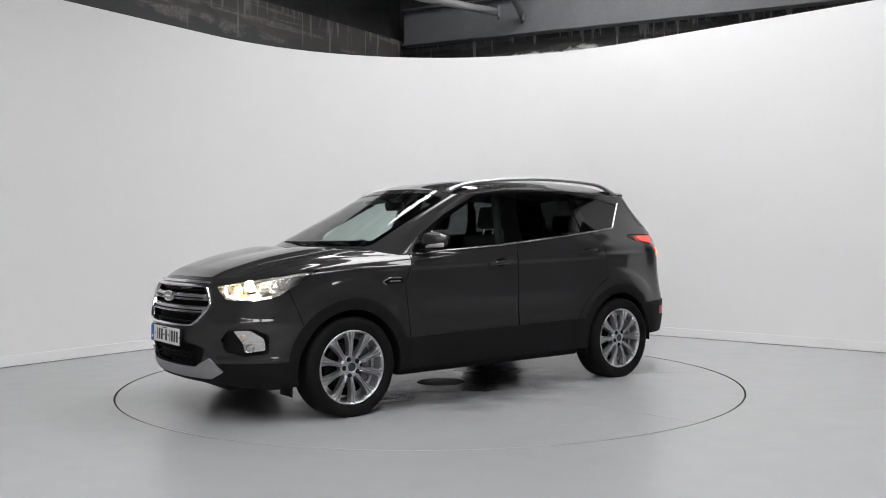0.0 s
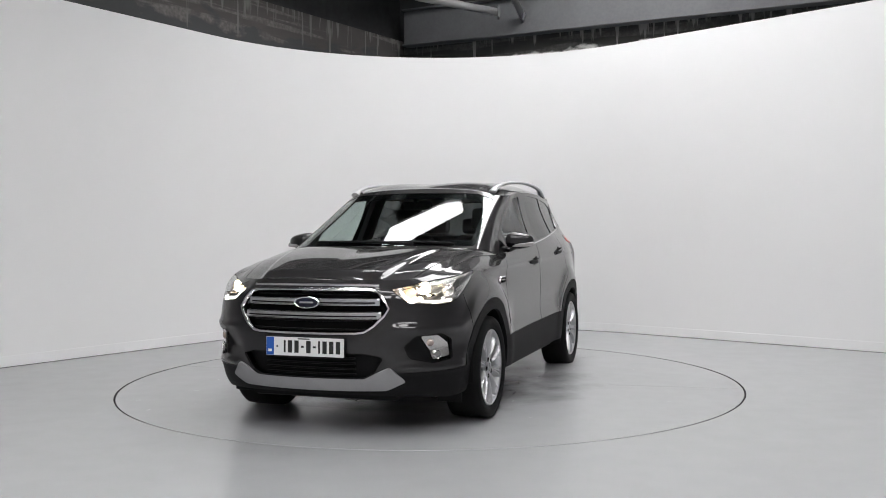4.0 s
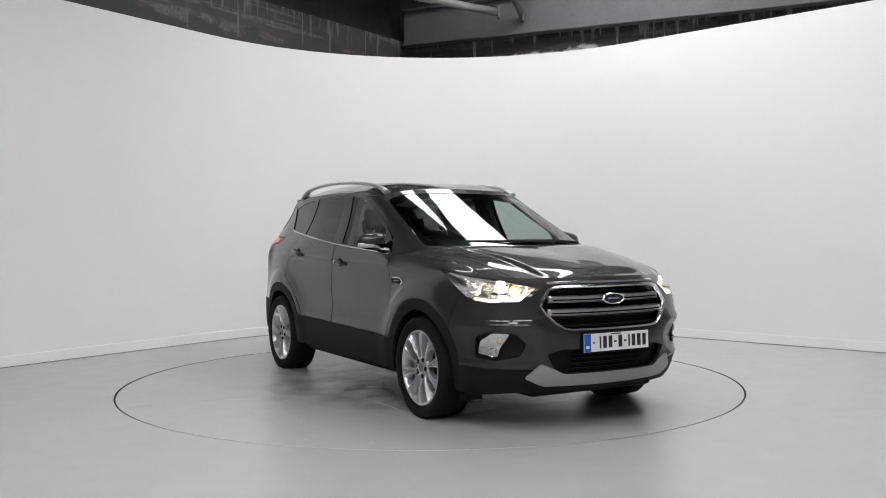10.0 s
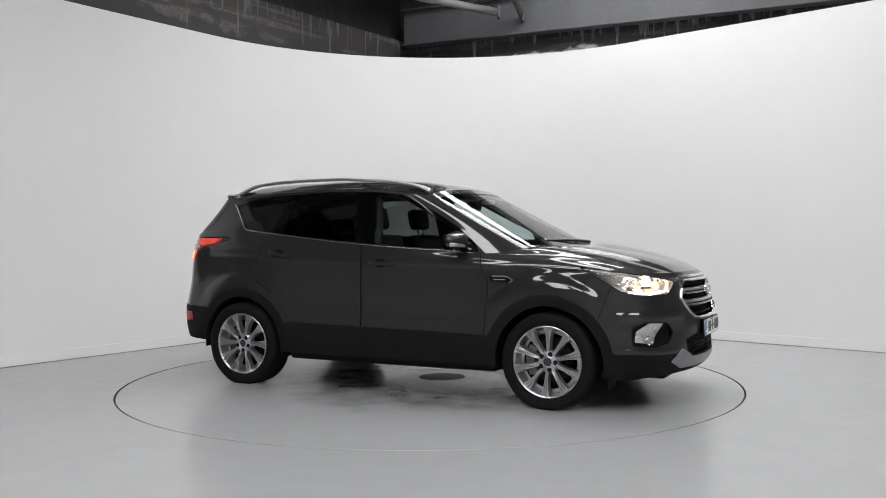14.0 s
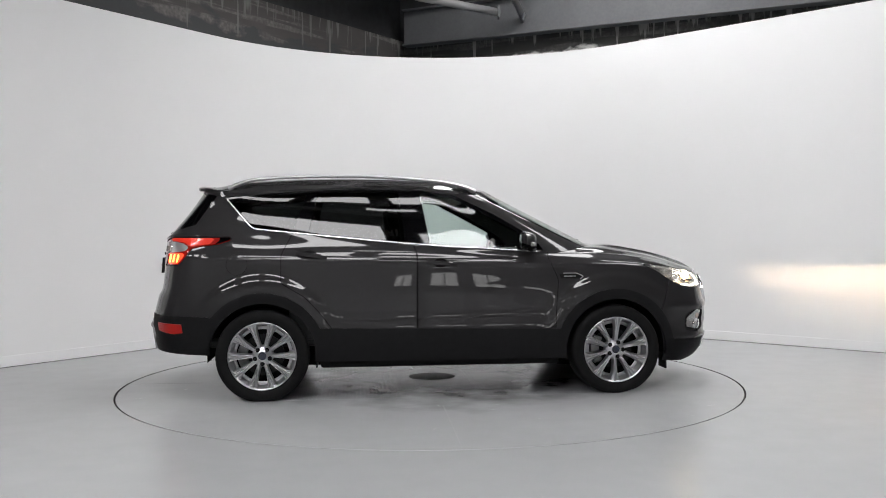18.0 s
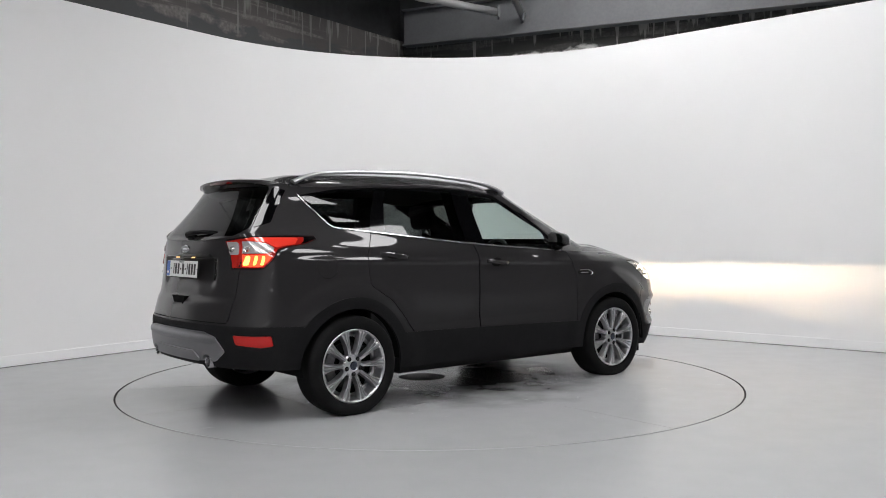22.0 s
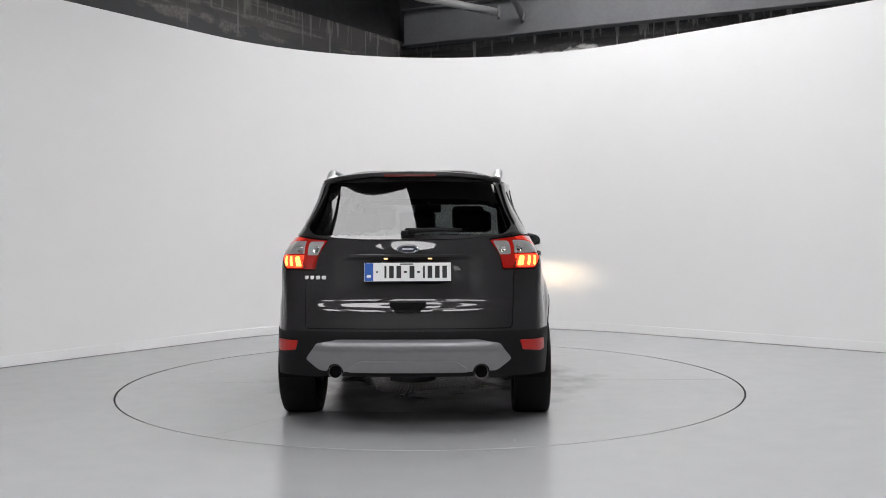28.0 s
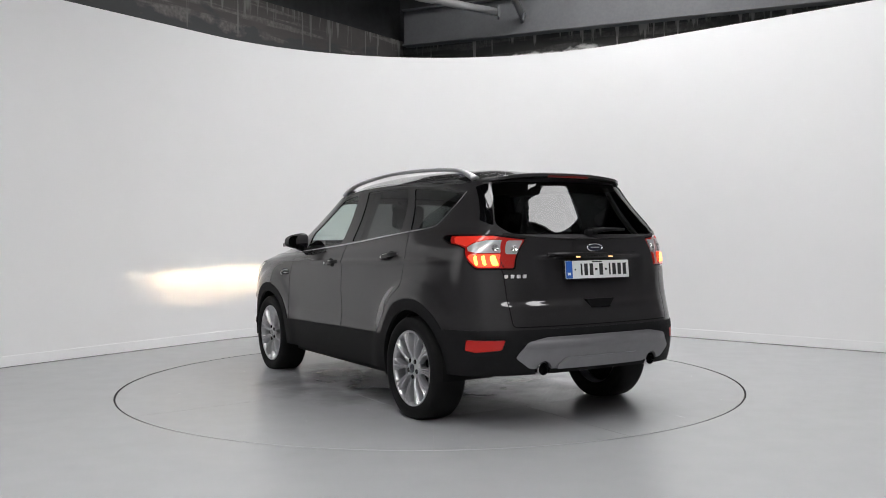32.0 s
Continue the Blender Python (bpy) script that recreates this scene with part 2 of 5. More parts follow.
def build_roof_edge():
    corner = Vector((-0.40, 6.24))
    dl, dr = Vector((0.583, 0.8124)).normalized(), Vector((0.908, -0.418))
    left, right = [corner - dl * 16, corner], [corner, corner + dr * 15]
    strip_wall("wall_concrete_1", left, offset_plan(left, 0.3), 3.2, 4.24, M_DRIPS, label="rough stained concrete band with pale runs above the backdrop")
    strip_wall("wall_concrete_2", right, offset_plan(right, 0.3), 3.2, 4.18, M_RIGHTBAND, label="rough bare concrete band above the backdrop")
    far_left, far_right = [left[0], corner + dl * 0.9], [corner - dr * 0.9, right[1]]
    strip_wall("wall_upper_1", [p + Vector((-0.12, 0.1)) for p in far_left], offset_plan(far_left, 0.5), 4.18, 6.0, M_CEIL, label="dark wall under the roof")
    strip_wall("wall_upper_2", [p + Vector((0.12, 0.12)) for p in far_right], offset_plan(far_right, 0.5), 4.18, 6.0, M_CEIL, label="dark wall under the roof")
    a = corner + dr * 0.1 - Vector((0.418, 0.908)) * 0.16
    i_beam("roof_beam", a, a + dr * 14.5, 4.12, 0.55, 0.20, "grey painted steel beam along the wall top")
    b = corner - dl * 0.3 + Vector((0.5, -0.35))
    i_beam("roof_beam", b + Vector((0.0, 0.1)), b + Vector((-2.6, -7.0)), 4.79, 0.45, 0.20, "dark grey steel roof beam in the shade")
    for p, q, r, name in (((0.99, 5.07, 4.395), (-0.175, 4.49, 4.465), 0.055, "brace_pipe"), ((1.34, 5.17, 4.365), (1.02, 4.64, 4.785), 0.05, "brace_pipe"), ((-0.58, 4.25, 4.505), (-2.33, 2.89, 4.60), 0.055, "brace_pipe")):
        bm = bmesh.new()
        tube(bm, [p, q], r, 16)
        o = part(name, bm, M_PIPE, None)
        tagged(o, "pale grey steel brace pipe under the roof", "pipe", "brace pipes")
        bm = bmesh.new()
        box(bm, p[0] - 0.015, p[0] + 0.015, p[1] - 0.09, p[1] + 0.09, p[2] - 0.08, p[2] + 0.08, 0.004)
        part("end_plate", bm, M_STEEL, o, smooth=False)


M_PIPE = mat("pale_pipe_paint", (0.22, 0.22, 0.22), 0.45, vary=0.08, scale=5)


def build_turntable():
    th = new("turntable")
    bm = lathe([(0.0, 0.0), (0.8, 0.0), (1.6, 0.0), (R_TABLE - 0.017, 0.0), (R_TABLE - 0.014, -0.003)], 160, axis="Z")
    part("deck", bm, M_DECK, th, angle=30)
    bm = lathe([(R_TABLE - 0.014, -0.003), (R_TABLE - 0.014, -0.055)], 160, axis="Z")
    part("deck_edge", bm, M_GAP, th, angle=30)
    bm = bmesh.new()
    for a, r0, r1 in ((178, 1.3, 2.52), (150, 1.75, 2.52), (96, 1.5, 2.52), (-91, 1.2, 2.52)):
        box(bm, r0, r1, -0.0014, 0.0014, -0.002, 0.0008, 0, Matrix.Rotation(radians(a), 4, "Z"))
    tagged(part("deck_seams", bm, M_SEAM, th, "fine dark seams", smooth=False), kind="stuff")
    # raised tread plates in the deck's middle
    rnd = random.Random(4)
    for x0, x1, y0, y1 in ((-1.40, -0.30, -0.85, 0.0), (-1.40, -0.30, 0.004, 0.85), (0.30, 1.40, -0.85, 0.0), (0.30, 1.40, 0.004, 0.85)):
        bm = bmesh.new()
        box(bm, x0, x1, y0, y1, -0.004, 0.001, 0.0005, segments=1)
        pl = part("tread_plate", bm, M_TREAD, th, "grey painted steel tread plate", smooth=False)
        v, f = [], []
        step = 0.030
        nx, ny = int((x1 - x0) / step), int((y1 - y0) / step)
        for i in range(nx):
            for j in range(ny):
                cx, cy = x0 + (i + 0.5) * step, y0 + (j + 0.5) * step
                a = radians(45 if (i + j) % 2 else -45)
                c, s2 = math.cos(a), math.sin(a)
                k = len(v)
                for px, py, pz in ((-0.012, 0, 0.001), (0, -0.005, 0.001), (0.012, 0, 0.001), (0, 0.005, 0.001), (0, 0, 0.0020)):
                    v.append((cx + px * c - py * s2, cy + px * s2 + py * c, pz))
                f += [(k, k + 1, k + 4), (k + 1, k + 2, k + 4), (k + 2, k + 3, k + 4), (k + 3, k, k + 4)]
        me = bpy.data.meshes.new("tread_relief")
        me.from_pydata(v, [], f)
        tagged(link("tread_relief", me, M_TREAD, pl), kind="stuff")
    bm = lathe([(0.0, 0.003), (0.185, 0.003), (0.20, 0.0)], 40, axis="Z")
    bmesh.ops.translate(bm, verts=bm.verts, vec=(0.02, 0.16, 0))
    part("access_cover", bm, M_COVER, th, "worn dark round access cover")
    # scuffs of worn paint
    bm = bmesh.new()
    for k in range(55):
        a, r = rnd.uniform(0, 6.28), rnd.uniform(0.5, 2.45)
        x, y = r * math.cos(a), r * math.sin(a)
        l, w, t = rnd.uniform(0.006, 0.05), rnd.uniform(0.001, 0.004), rnd.uniform(0, 6.28)
        n = rnd.randint(5, 8)
        q = [(l * math.cos(2 * math.pi * i / n) * rnd.uniform(0.6, 1), w * math.sin(2 * math.pi * i / n) * rnd.uniform(0.6, 1)) for i in range(n)]
        bm.faces.new([bm.verts.new((x + u * math.cos(t) - v * math.sin(t), y + u * math.sin(t) + v * math.cos(t), 0.0012)) for u, v in q])
    tagged(part("paint_scuffs", bm, M_SCUFF, th, smooth=False), kind="stuff")
    return tagged(th, "round grey painted turntable deck flush with the floor", "turntable")


M_SEAM = mat("deck_seam", (0.20, 0.20, 0.20), 0.6, vary=0.3, scale=6)
M_SCUFF = mat("bare_scuff", (0.22, 0.22, 0.225), 0.4, vary=0.2, scale=20)
M_TREAD = mat("tread_plate_paint", (0.34, 0.342, 0.35), 0.22, vary=0.06, scale=3, rough_vary=0.015)


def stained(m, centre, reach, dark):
    """Paints old stains and the shade under the car, thick round a centre and thinning out with distance."""
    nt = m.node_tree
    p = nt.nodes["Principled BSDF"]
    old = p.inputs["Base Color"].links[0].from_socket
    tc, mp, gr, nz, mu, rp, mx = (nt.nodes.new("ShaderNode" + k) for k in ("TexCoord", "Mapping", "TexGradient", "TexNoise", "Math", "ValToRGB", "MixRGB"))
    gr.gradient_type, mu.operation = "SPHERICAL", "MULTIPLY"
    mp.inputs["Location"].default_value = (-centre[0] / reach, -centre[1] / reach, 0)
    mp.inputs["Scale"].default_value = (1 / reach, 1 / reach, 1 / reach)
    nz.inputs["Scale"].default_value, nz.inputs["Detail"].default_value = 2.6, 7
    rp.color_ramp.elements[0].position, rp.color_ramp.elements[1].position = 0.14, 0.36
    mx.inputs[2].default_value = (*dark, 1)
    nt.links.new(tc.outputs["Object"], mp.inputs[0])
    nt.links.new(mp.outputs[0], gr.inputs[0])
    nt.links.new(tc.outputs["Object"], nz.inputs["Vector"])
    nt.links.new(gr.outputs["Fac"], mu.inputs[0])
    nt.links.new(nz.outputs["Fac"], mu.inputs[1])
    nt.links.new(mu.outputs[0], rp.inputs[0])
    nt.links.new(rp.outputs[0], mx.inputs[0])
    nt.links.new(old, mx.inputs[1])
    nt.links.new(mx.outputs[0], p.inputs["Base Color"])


# deck and plates: the car's shade is painted in along with the stains
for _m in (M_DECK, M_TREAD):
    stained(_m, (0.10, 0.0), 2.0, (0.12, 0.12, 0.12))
M_COVER = mat("worn_cover", (0.045, 0.05, 0.04), 0.55, vary=0.5, scale=12, bump=0.5, bump_scale=60)
build_room()
build_roof_edge()
TABLE = build_turntable()
# some placed from reflections; back-row and outer panels are unseen additions for fill
ROOFLIGHTS = (
    (-0.5, 2.38, 2.3, 0.55, -14), (2.05, 2.85, 3.2, 1.3, -14), (1.75, 0.3, 2.4, 1.7, 0), (4.3, -1.72, 1.8, 1.1, 28), (4.6, -4.4, 1.4, 1.4, 0),
    (-1.95, -2.68, 3.2, 0.75, -23), (-1.2, -4.55, 3.0, 0.9, -8), (1.6, -4.5, 1.2, 0.9, -8), (-4.6, -4.9, 0.8, 1.0, 0), (0.6, -6.75, 1.2, 0.8, 0),
    (-3.3, -8.95, 1.9, 1.8, 0), (-0.8, -8.95, 1.9, 1.8, 0), (1.7, -8.95, 1.9, 1.8, 0), (-5.8, -8.95, 1.9, 1.8, 0))
for _x, _y, _w, _d, _r in ROOFLIGHTS:
    rooflight(_w, _d).matrix_basis = pose(_x, _y, 5.9, 0, 0, _r)


def hall_window(x0, x1, z0, z1):
    """A bright window in the wall behind the camera."""
    th = new("hall_window")
    bm = bmesh.new()
    box(bm, x0, x1, -12.99, -12.96, z0, z1)
    part("pane", bm, M_WINDOW, th, smooth=False)
    bm = bmesh.new()
    for a in ((x0 - 0.07, x0, z0 - 0.07, z1 + 0.07), (x1, x1 + 0.07, z0 - 0.07, z1 + 0.07), (x0, x1, z0 - 0.07, z0), (x0, x1, z1, z1 + 0.07), ((x0 + x1) / 2 - 0.012, (x0 + x1) / 2 + 0.012, z0, z1)):
        box(bm, a[0], a[1], -12.99, -12.93, a[2], a[3])
    part("frame", bm, M_STEEL, th, smooth=False)
    return tagged(th, "bright daylit window in the dark hall wall", "window", "hall windows")


M_WINDOW = mat("daylit_pane", (0.8, 0.8, 0.8), 0.4, emit=(1.0, 0.99, 0.98), strength=2.6)
for _x0, _x1 in ((1.65, 1.95), (2.3, 2.75), (3.05, 3.6), (3.95, 4.55)):
    hall_window(_x0, _x1, 0.95, 1.35)
i_beam("roof_beam", Vector((-0.9, 3.6)), Vector((1.3, 1.6)), 5.45, 0.22, 0.14, "slim dark steel purlin crossing the rooflights")
for _y in (-6.0, -2.1, 1.75):
    i_beam("roof_beam", Vector((-6.0 if _y < 1.5 else -3.0, _y)), Vector((9.0 if _y < 1.5 else 4.6, _y)), 5.35, 0.42, 0.2, "dark grey steel roof beam between the rooflights")


# ---- the car ----
CAR = new("car")
tagged(CAR, "dark grey metallic five-door SUV with lit headlights, parked on the turntable", "car")
AX, AY, DROP = -0.0140, -0.0393, 0.012


def heading(t):
    return -90 + 8.2321 * (t - 6.455)


# plan rows of the lower body: height, nose x at four y, half width at seven x, tail x at four y
NOSE_Y, SIDE_X, TAIL_Y = (0.0, 0.30, 0.56, 0.77), (1.72, 1.345, 0.85, 0.0, -0.85, -1.345, -1.74), (0.80, 0.60, 0.30, 0.0)
ROWS = [
    (0.20, (2.15, 2.12, 2.015, 1.85), (0.80, 0.84, 0.85, 0.85, 0.85, 0.84, 0.80), (-1.86, -2.03, -2.10, -2.13)),
    (0.31, (2.245, 2.22, 2.125, 1.955), (0.852, 0.892, 0.876, 0.866, 0.876, 0.896, 0.842), (-1.950, -2.113, -2.172, -2.188)),
    (0.45, (2.28, 2.255, 2.165, 2.005), (0.867, 0.904, 0.890, 0.880, 0.890, 0.910, 0.862), (-2.008, -2.162, -2.217, -2.232)),
    (0.62, (2.292, 2.267, 2.178, 2.02), (0.870, 0.904, 0.888, 0.878, 0.888, 0.912, 0.868), (-2.018, -2.172, -2.227, -2.242)),
    (0.76, (2.272, 2.247, 2.16, 2.01), (0.865, 0.899, 0.884, 0.876, 0.886, 0.906, 0.864), (-1.988, -2.142, -2.205, -2.223)),
    (0.87, (2.242, 2.216, 2.128, 1.97), (0.850, 0.885, 0.876, 0.872, 0.882, 0.894, 0.852), (-1.966, -2.112, -2.166, -2.18)),
]


def row_points(z, nose, side, tail):
    zz = z if isinstance(z, (list, tuple)) else [z] * 15
    xy = [(x, y) for x, y in zip(nose, NOSE_Y)] + [(x, w) for x, w in zip(SIDE_X, side)] + [(x, y) for x, y in zip(tail, TAIL_Y)]
    return np.array([(x, y, h) for (x, y), h in zip(xy, zz)])


SHOULDER = row_points((0.925, 0.925, 0.92, 0.93, 0.985, 1.015, 1.035, 1.055, 1.085, 1.105, 1.11, 1.10, 1.09, 1.08, 1.08),
                      (2.212, 2.185, 2.085, 1.91), (0.828, 0.850, 0.858, 0.862, 0.860, 0.848, 0.815), (-1.935, -2.085, -2.158, -2.178))
BELT = np.array([(2.175, 0, 0.965), (2.15, 0.29, 0.963), (2.055, 0.52, 0.960), (1.93, 0.645, 0.978), (1.68, 0.735, 1.035), (1.345, 0.776, 1.080),
                 (0.86, 0.812, 1.098), (0.0, 0.832, 1.148), (-0.85, 0.803, 1.226), (-1.345, 0.752, 1.278), (-1.74, 0.722, 1.282),
                 (-2.00, 0.668, 1.255), (-2.095, 0.52, 1.228), (-2.135, 0.28, 1.21), (-2.145, 0, 1.208)])
GRID = np.array([row_points(*r) for r in ROWS] + [SHOULDER, BELT])          # rows x stations x 3

# greenhouse: base runs along the cowl, then the belt; top is the roof's edge
BASE = np.array([(1.295, 0, 1.150), (1.277, 0.28, 1.150), (1.218, 0.53, 1.148), (1.115, 0.712, 1.138), (0.88, 0.811, 1.100), (0.40, 0.826, 1.122),
                 (0.0, 0.832, 1.148), (-0.45, 0.823, 1.186), (-0.85, 0.803, 1.226), (-1.345, 0.752, 1.278), (-1.74, 0.722, 1.282),
                 (-2.00, 0.668, 1.255), (-2.095, 0.52, 1.228), (-2.135, 0.28, 1.21), (-2.145, 0, 1.208)])
TOP = np.array([(0.425, 0, 1.606), (0.405, 0.28, 1.601), (0.35, 0.51, 1.582), (0.285, 0.640, 1.550), (0.13, 0.690, 1.556), (-0.08, 0.687, 1.580),
                (-0.25, 0.688, 1.594), (-0.50, 0.686, 1.602), (-0.80, 0.678, 1.602), (-1.15, 0.658, 1.592), (-1.50, 0.626, 1.572),
                (-1.72, 0.582, 1.584), (-1.80, 0.46, 1.608), (-1.835, 0.25, 1.626), (-1.845, 0, 1.632)])


class Surf:
    """A triangle mesh with its own smooth normals, as arrays."""

    def __init__(self, v, n, f):
        self.v, self.n, self.f = v, n, f


def grid_surf(p, flip=False, u=None):
    """From an array rows x columns x 3; the normals come from its tangents, u is each column's own coordinate."""
    du, dv = np.gradient(p, axis=1), np.gradient(p, axis=0)
    n = np.cross(du, dv)
    n[np.abs(p[..., 1]) < 1e-6, 1] = 0
    n /= np.linalg.norm(n, axis=2, keepdims=True) + 1e-12
    r, c = p.shape[:2]
    i = np.arange(r * c).reshape(r, c)
    a, b, d, e = i[:-1, :-1].ravel(), i[:-1, 1:].ravel(), i[1:, 1:].ravel(), i[1:, :-1].ravel()
    f = np.concatenate([np.stack([a, b, d], 1), np.stack([a, d, e], 1)])
    if flip:
        n, f = -n, f[:, ::-1]
    u = np.zeros(c) if u is None else u
    uu = np.broadcast_to(u, (r, c)).reshape(-1, 1)
    return Surf(p.reshape(-1, 3), np.concatenate([n.reshape(-1, 3), uu], 1), f)


def even_stations(line, n):
    """Fractional indices at even lengths along a control line."""
    t = np.linspace(0, len(line) - 1, 1200)
    q = catmull(line, t)
    d = np.concatenate([[0], np.cumsum(np.linalg.norm(np.diff(q, axis=0), axis=1))])
    return np.interp(np.linspace(0, d[-1], n), d, t)


def bell(x, c, w):
    return np.exp(-((x - c) / w) ** 2)


def ramp(x, a, b):
    t = np.clip((x - a) / (b - a), 0, 1)
    return t * t * (3 - 2 * t)


def lengths(line):
    return np.concatenate([[0], np.cumsum(np.linalg.norm(np.diff(line, axis=0), axis=1))])


HUB_X, HUB_Z = 1.345, 0.345


def lower_surf(nu=560, nv=150):
    """One half of the lower body, with flared arches, door hollow, tailgate crease and plate recess."""
    tu = even_stations(GRID[3], nu)
    tv = even_stations(GRID[:, 7], nv)
    g = catmull(catmull(GRID, tv).transpose(1, 0, 2), tu, True).transpose(1, 0, 2)
    x, y, z = g[..., 0].copy(), g[..., 1].copy(), g[..., 2].copy()
    on_side = ramp(y, 0.70, 0.82)
    for hx in (HUB_X, -HUB_X):
        r = np.hypot(x - hx, z - HUB_Z)
        g[..., 1] += on_side * ramp(z, 0.1, 0.3) * (0.010 * bell(r, 0.50, 0.085) + 0.007 * ramp(z, 0.66, 0.80) * (1 - ramp(r, 0.555, 0.62)))
    mid = ramp(x, -1.0, -0.7) * (1 - ramp(x, 0.65, 0.95))
    g[..., 1] -= on_side * mid * 0.010 * bell(z, 0.66, 0.11)
    ledge = 0.585 + 0.03 * (x + 0.8) / 1.6
    g[..., 1] += on_side * ramp(x, -0.85, -0.7) * (1 - ramp(x, 0.62, 0.80)) * 0.002 * (1 - ramp(z - ledge, -0.004, 0.016)) * ramp(z, 0.48, 0.56)
    line = 1.005 + 0.055 * (0.5 - x / 2.6)
    g[..., 1] += on_side * 0.009 * bell(z - line, 0.0, 0.020) * ramp(x, -1.9, -1.5) * (1 - ramp(x, 1.0, 1.5))
    cheek = ramp(x, 1.72, 1.86) * ramp(y, 0.46, 0.58)
    lift = cheek * (0.016 * bell(z, 0.672, 0.030) - 0.012 * bell(z, 0.555, 0.055) + 0.016 * bell(z, 0.432, 0.026))
    g[..., 0] += lift * 0.75
    g[..., 1] += lift * 0.55
    rear = 1 - ramp(x, -2.05, -1.93)
    g[..., 0] -= (1 - ramp(x, -2.17, -2.00)) * (0.008 * (1 - ramp(z, 0.785, 0.838)) - 0.008)
    g[..., 0] -= rear * 0.013 * bell(z, 0.560, 0.016) * (1 - ramp(y, 0.50, 0.62))
    rec = (1 - ramp(y, 0.36, 0.46)) * ramp(z, 0.84, 1.02) * (1 - ramp(z, 1.075, 1.105))
    g[..., 0] += rear * 0.026 * rec
    return grid_surf(g, u=lengths(catmull(GRID[3], tu)))


def upper_surf(nu=460, nv=60):
    tu = even_stations(0.5 * (BASE + TOP), nu)
    a, b = catmull(BASE, tu, True), catmull(TOP, tu, True)
    out = []
    for k in np.linspace(0, 1, nv):
        p = a + (b - a) * k
        bulge = (0.024 - 0.008 * ramp(a[:, 0], 0.9, 1.1)[:, None]) * 4 * k * (1 - k)
        d = np.gradient(p, axis=0)
        nn = np.stack([d[:, 1], -d[:, 0], 0 * d[:, 0]], 1)
        nn /= np.linalg.norm(nn, axis=1, keepdims=True)
        out.append(p - nn * bulge + np.array([0, 0, 0.5]) * bulge)
    return grid_surf(np.array(out), u=lengths(catmull(0.5 * (BASE + TOP), tu)))


def coons(front, rear, centre, side, power=1.7):
    """A patch between four edge lines; u runs front to rear, w from the centre line to the side."""
    nu, nw = len(centre), len(front)
    u, w = np.linspace(0, 1, nu)[:, None, None], (np.linspace(0, 1, nw) ** power)[None, :, None]
    c, s, f, r = centre[:, None], side[:, None], front[None], rear[None]
    return (1 - w) * c + w * s + (1 - u) * f + u * r - ((1 - u) * (1 - w) * f[:, :1] + (1 - u) * w * f[:, -1:] + u * (1 - w) * r[:, :1] + u * w * r[:, -1:])


def cuts(line, a, b, n):
    """n points at even lengths of a control line between two fractional stations."""
    t = np.linspace(a, b, 400)
    q = catmull(line, t, True)
    d = lengths(q)
    return catmull(line, np.interp(np.linspace(0, d[-1], n), d, t), True)


def level(line, n):
    t = np.linspace(0, len(line) - 1, 400)
    d = lengths(catmull(line, t))
    return catmull(line, np.interp(np.linspace(0, d[-1], n), d, t))


def hood_surf():
    centre = level(np.array([(2.175, 0, 0.965), (2.06, 0, 1.002), (1.82, 0, 1.068), (1.57, 0, 1.114), (1.42, 0, 1.136), (1.295, 0, 1.150)]), 90)
    p = coons(cuts(BELT, 0, 3, 70), cuts(BASE, 0, 4, 70), centre, cuts(BELT, 3, 6, 90))
    x, y = p[..., 0], p[..., 1]
    crease = 0.40 + (2.15 - x) * 0.20
    edge = ramp(x, 1.20, 1.50) * (1 - ramp(x, 2.02, 2.15))
    p[..., 2] += edge * (0.017 * (1 - ramp(y - crease, -0.014, 0.018)) - 0.007 * bell(y, 0, 0.30))
    crown(p, 0.9, 2.2)
    return grid_surf(p)


def crown(p, k, power):
    """Rounds a patch across: it leaves the centre line level and falls to its side edge."""
    n = len(p)
    u = np.linspace(0, 1, n)[:, None]
    t = np.abs(p[..., 1]) / np.abs(p[:, -1:, 1])
    drop = p[:, :1, 2] - p[:, -1:, 2]
    p[..., 2] += k * drop * (t - t ** power) * ramp(u, 0.0, 0.16) * (1 - ramp(u, 0.84, 1.0))


def roof_surf():
    centre = level(np.array([(0.425, 0, 1.606), (0.18, 0, 1.649), (-0.38, 0, 1.681), (-0.90, 0, 1.685), (-1.40, 0, 1.668), (-1.845, 0, 1.632)]), 90)
    p = coons(cuts(TOP, 0, 4, 50), cuts(TOP, 14, 11, 50), centre, cuts(TOP, 4, 11, 90), power=1.3)
    crown(p, 1.0, 3.6)
    return grid_surf(p)


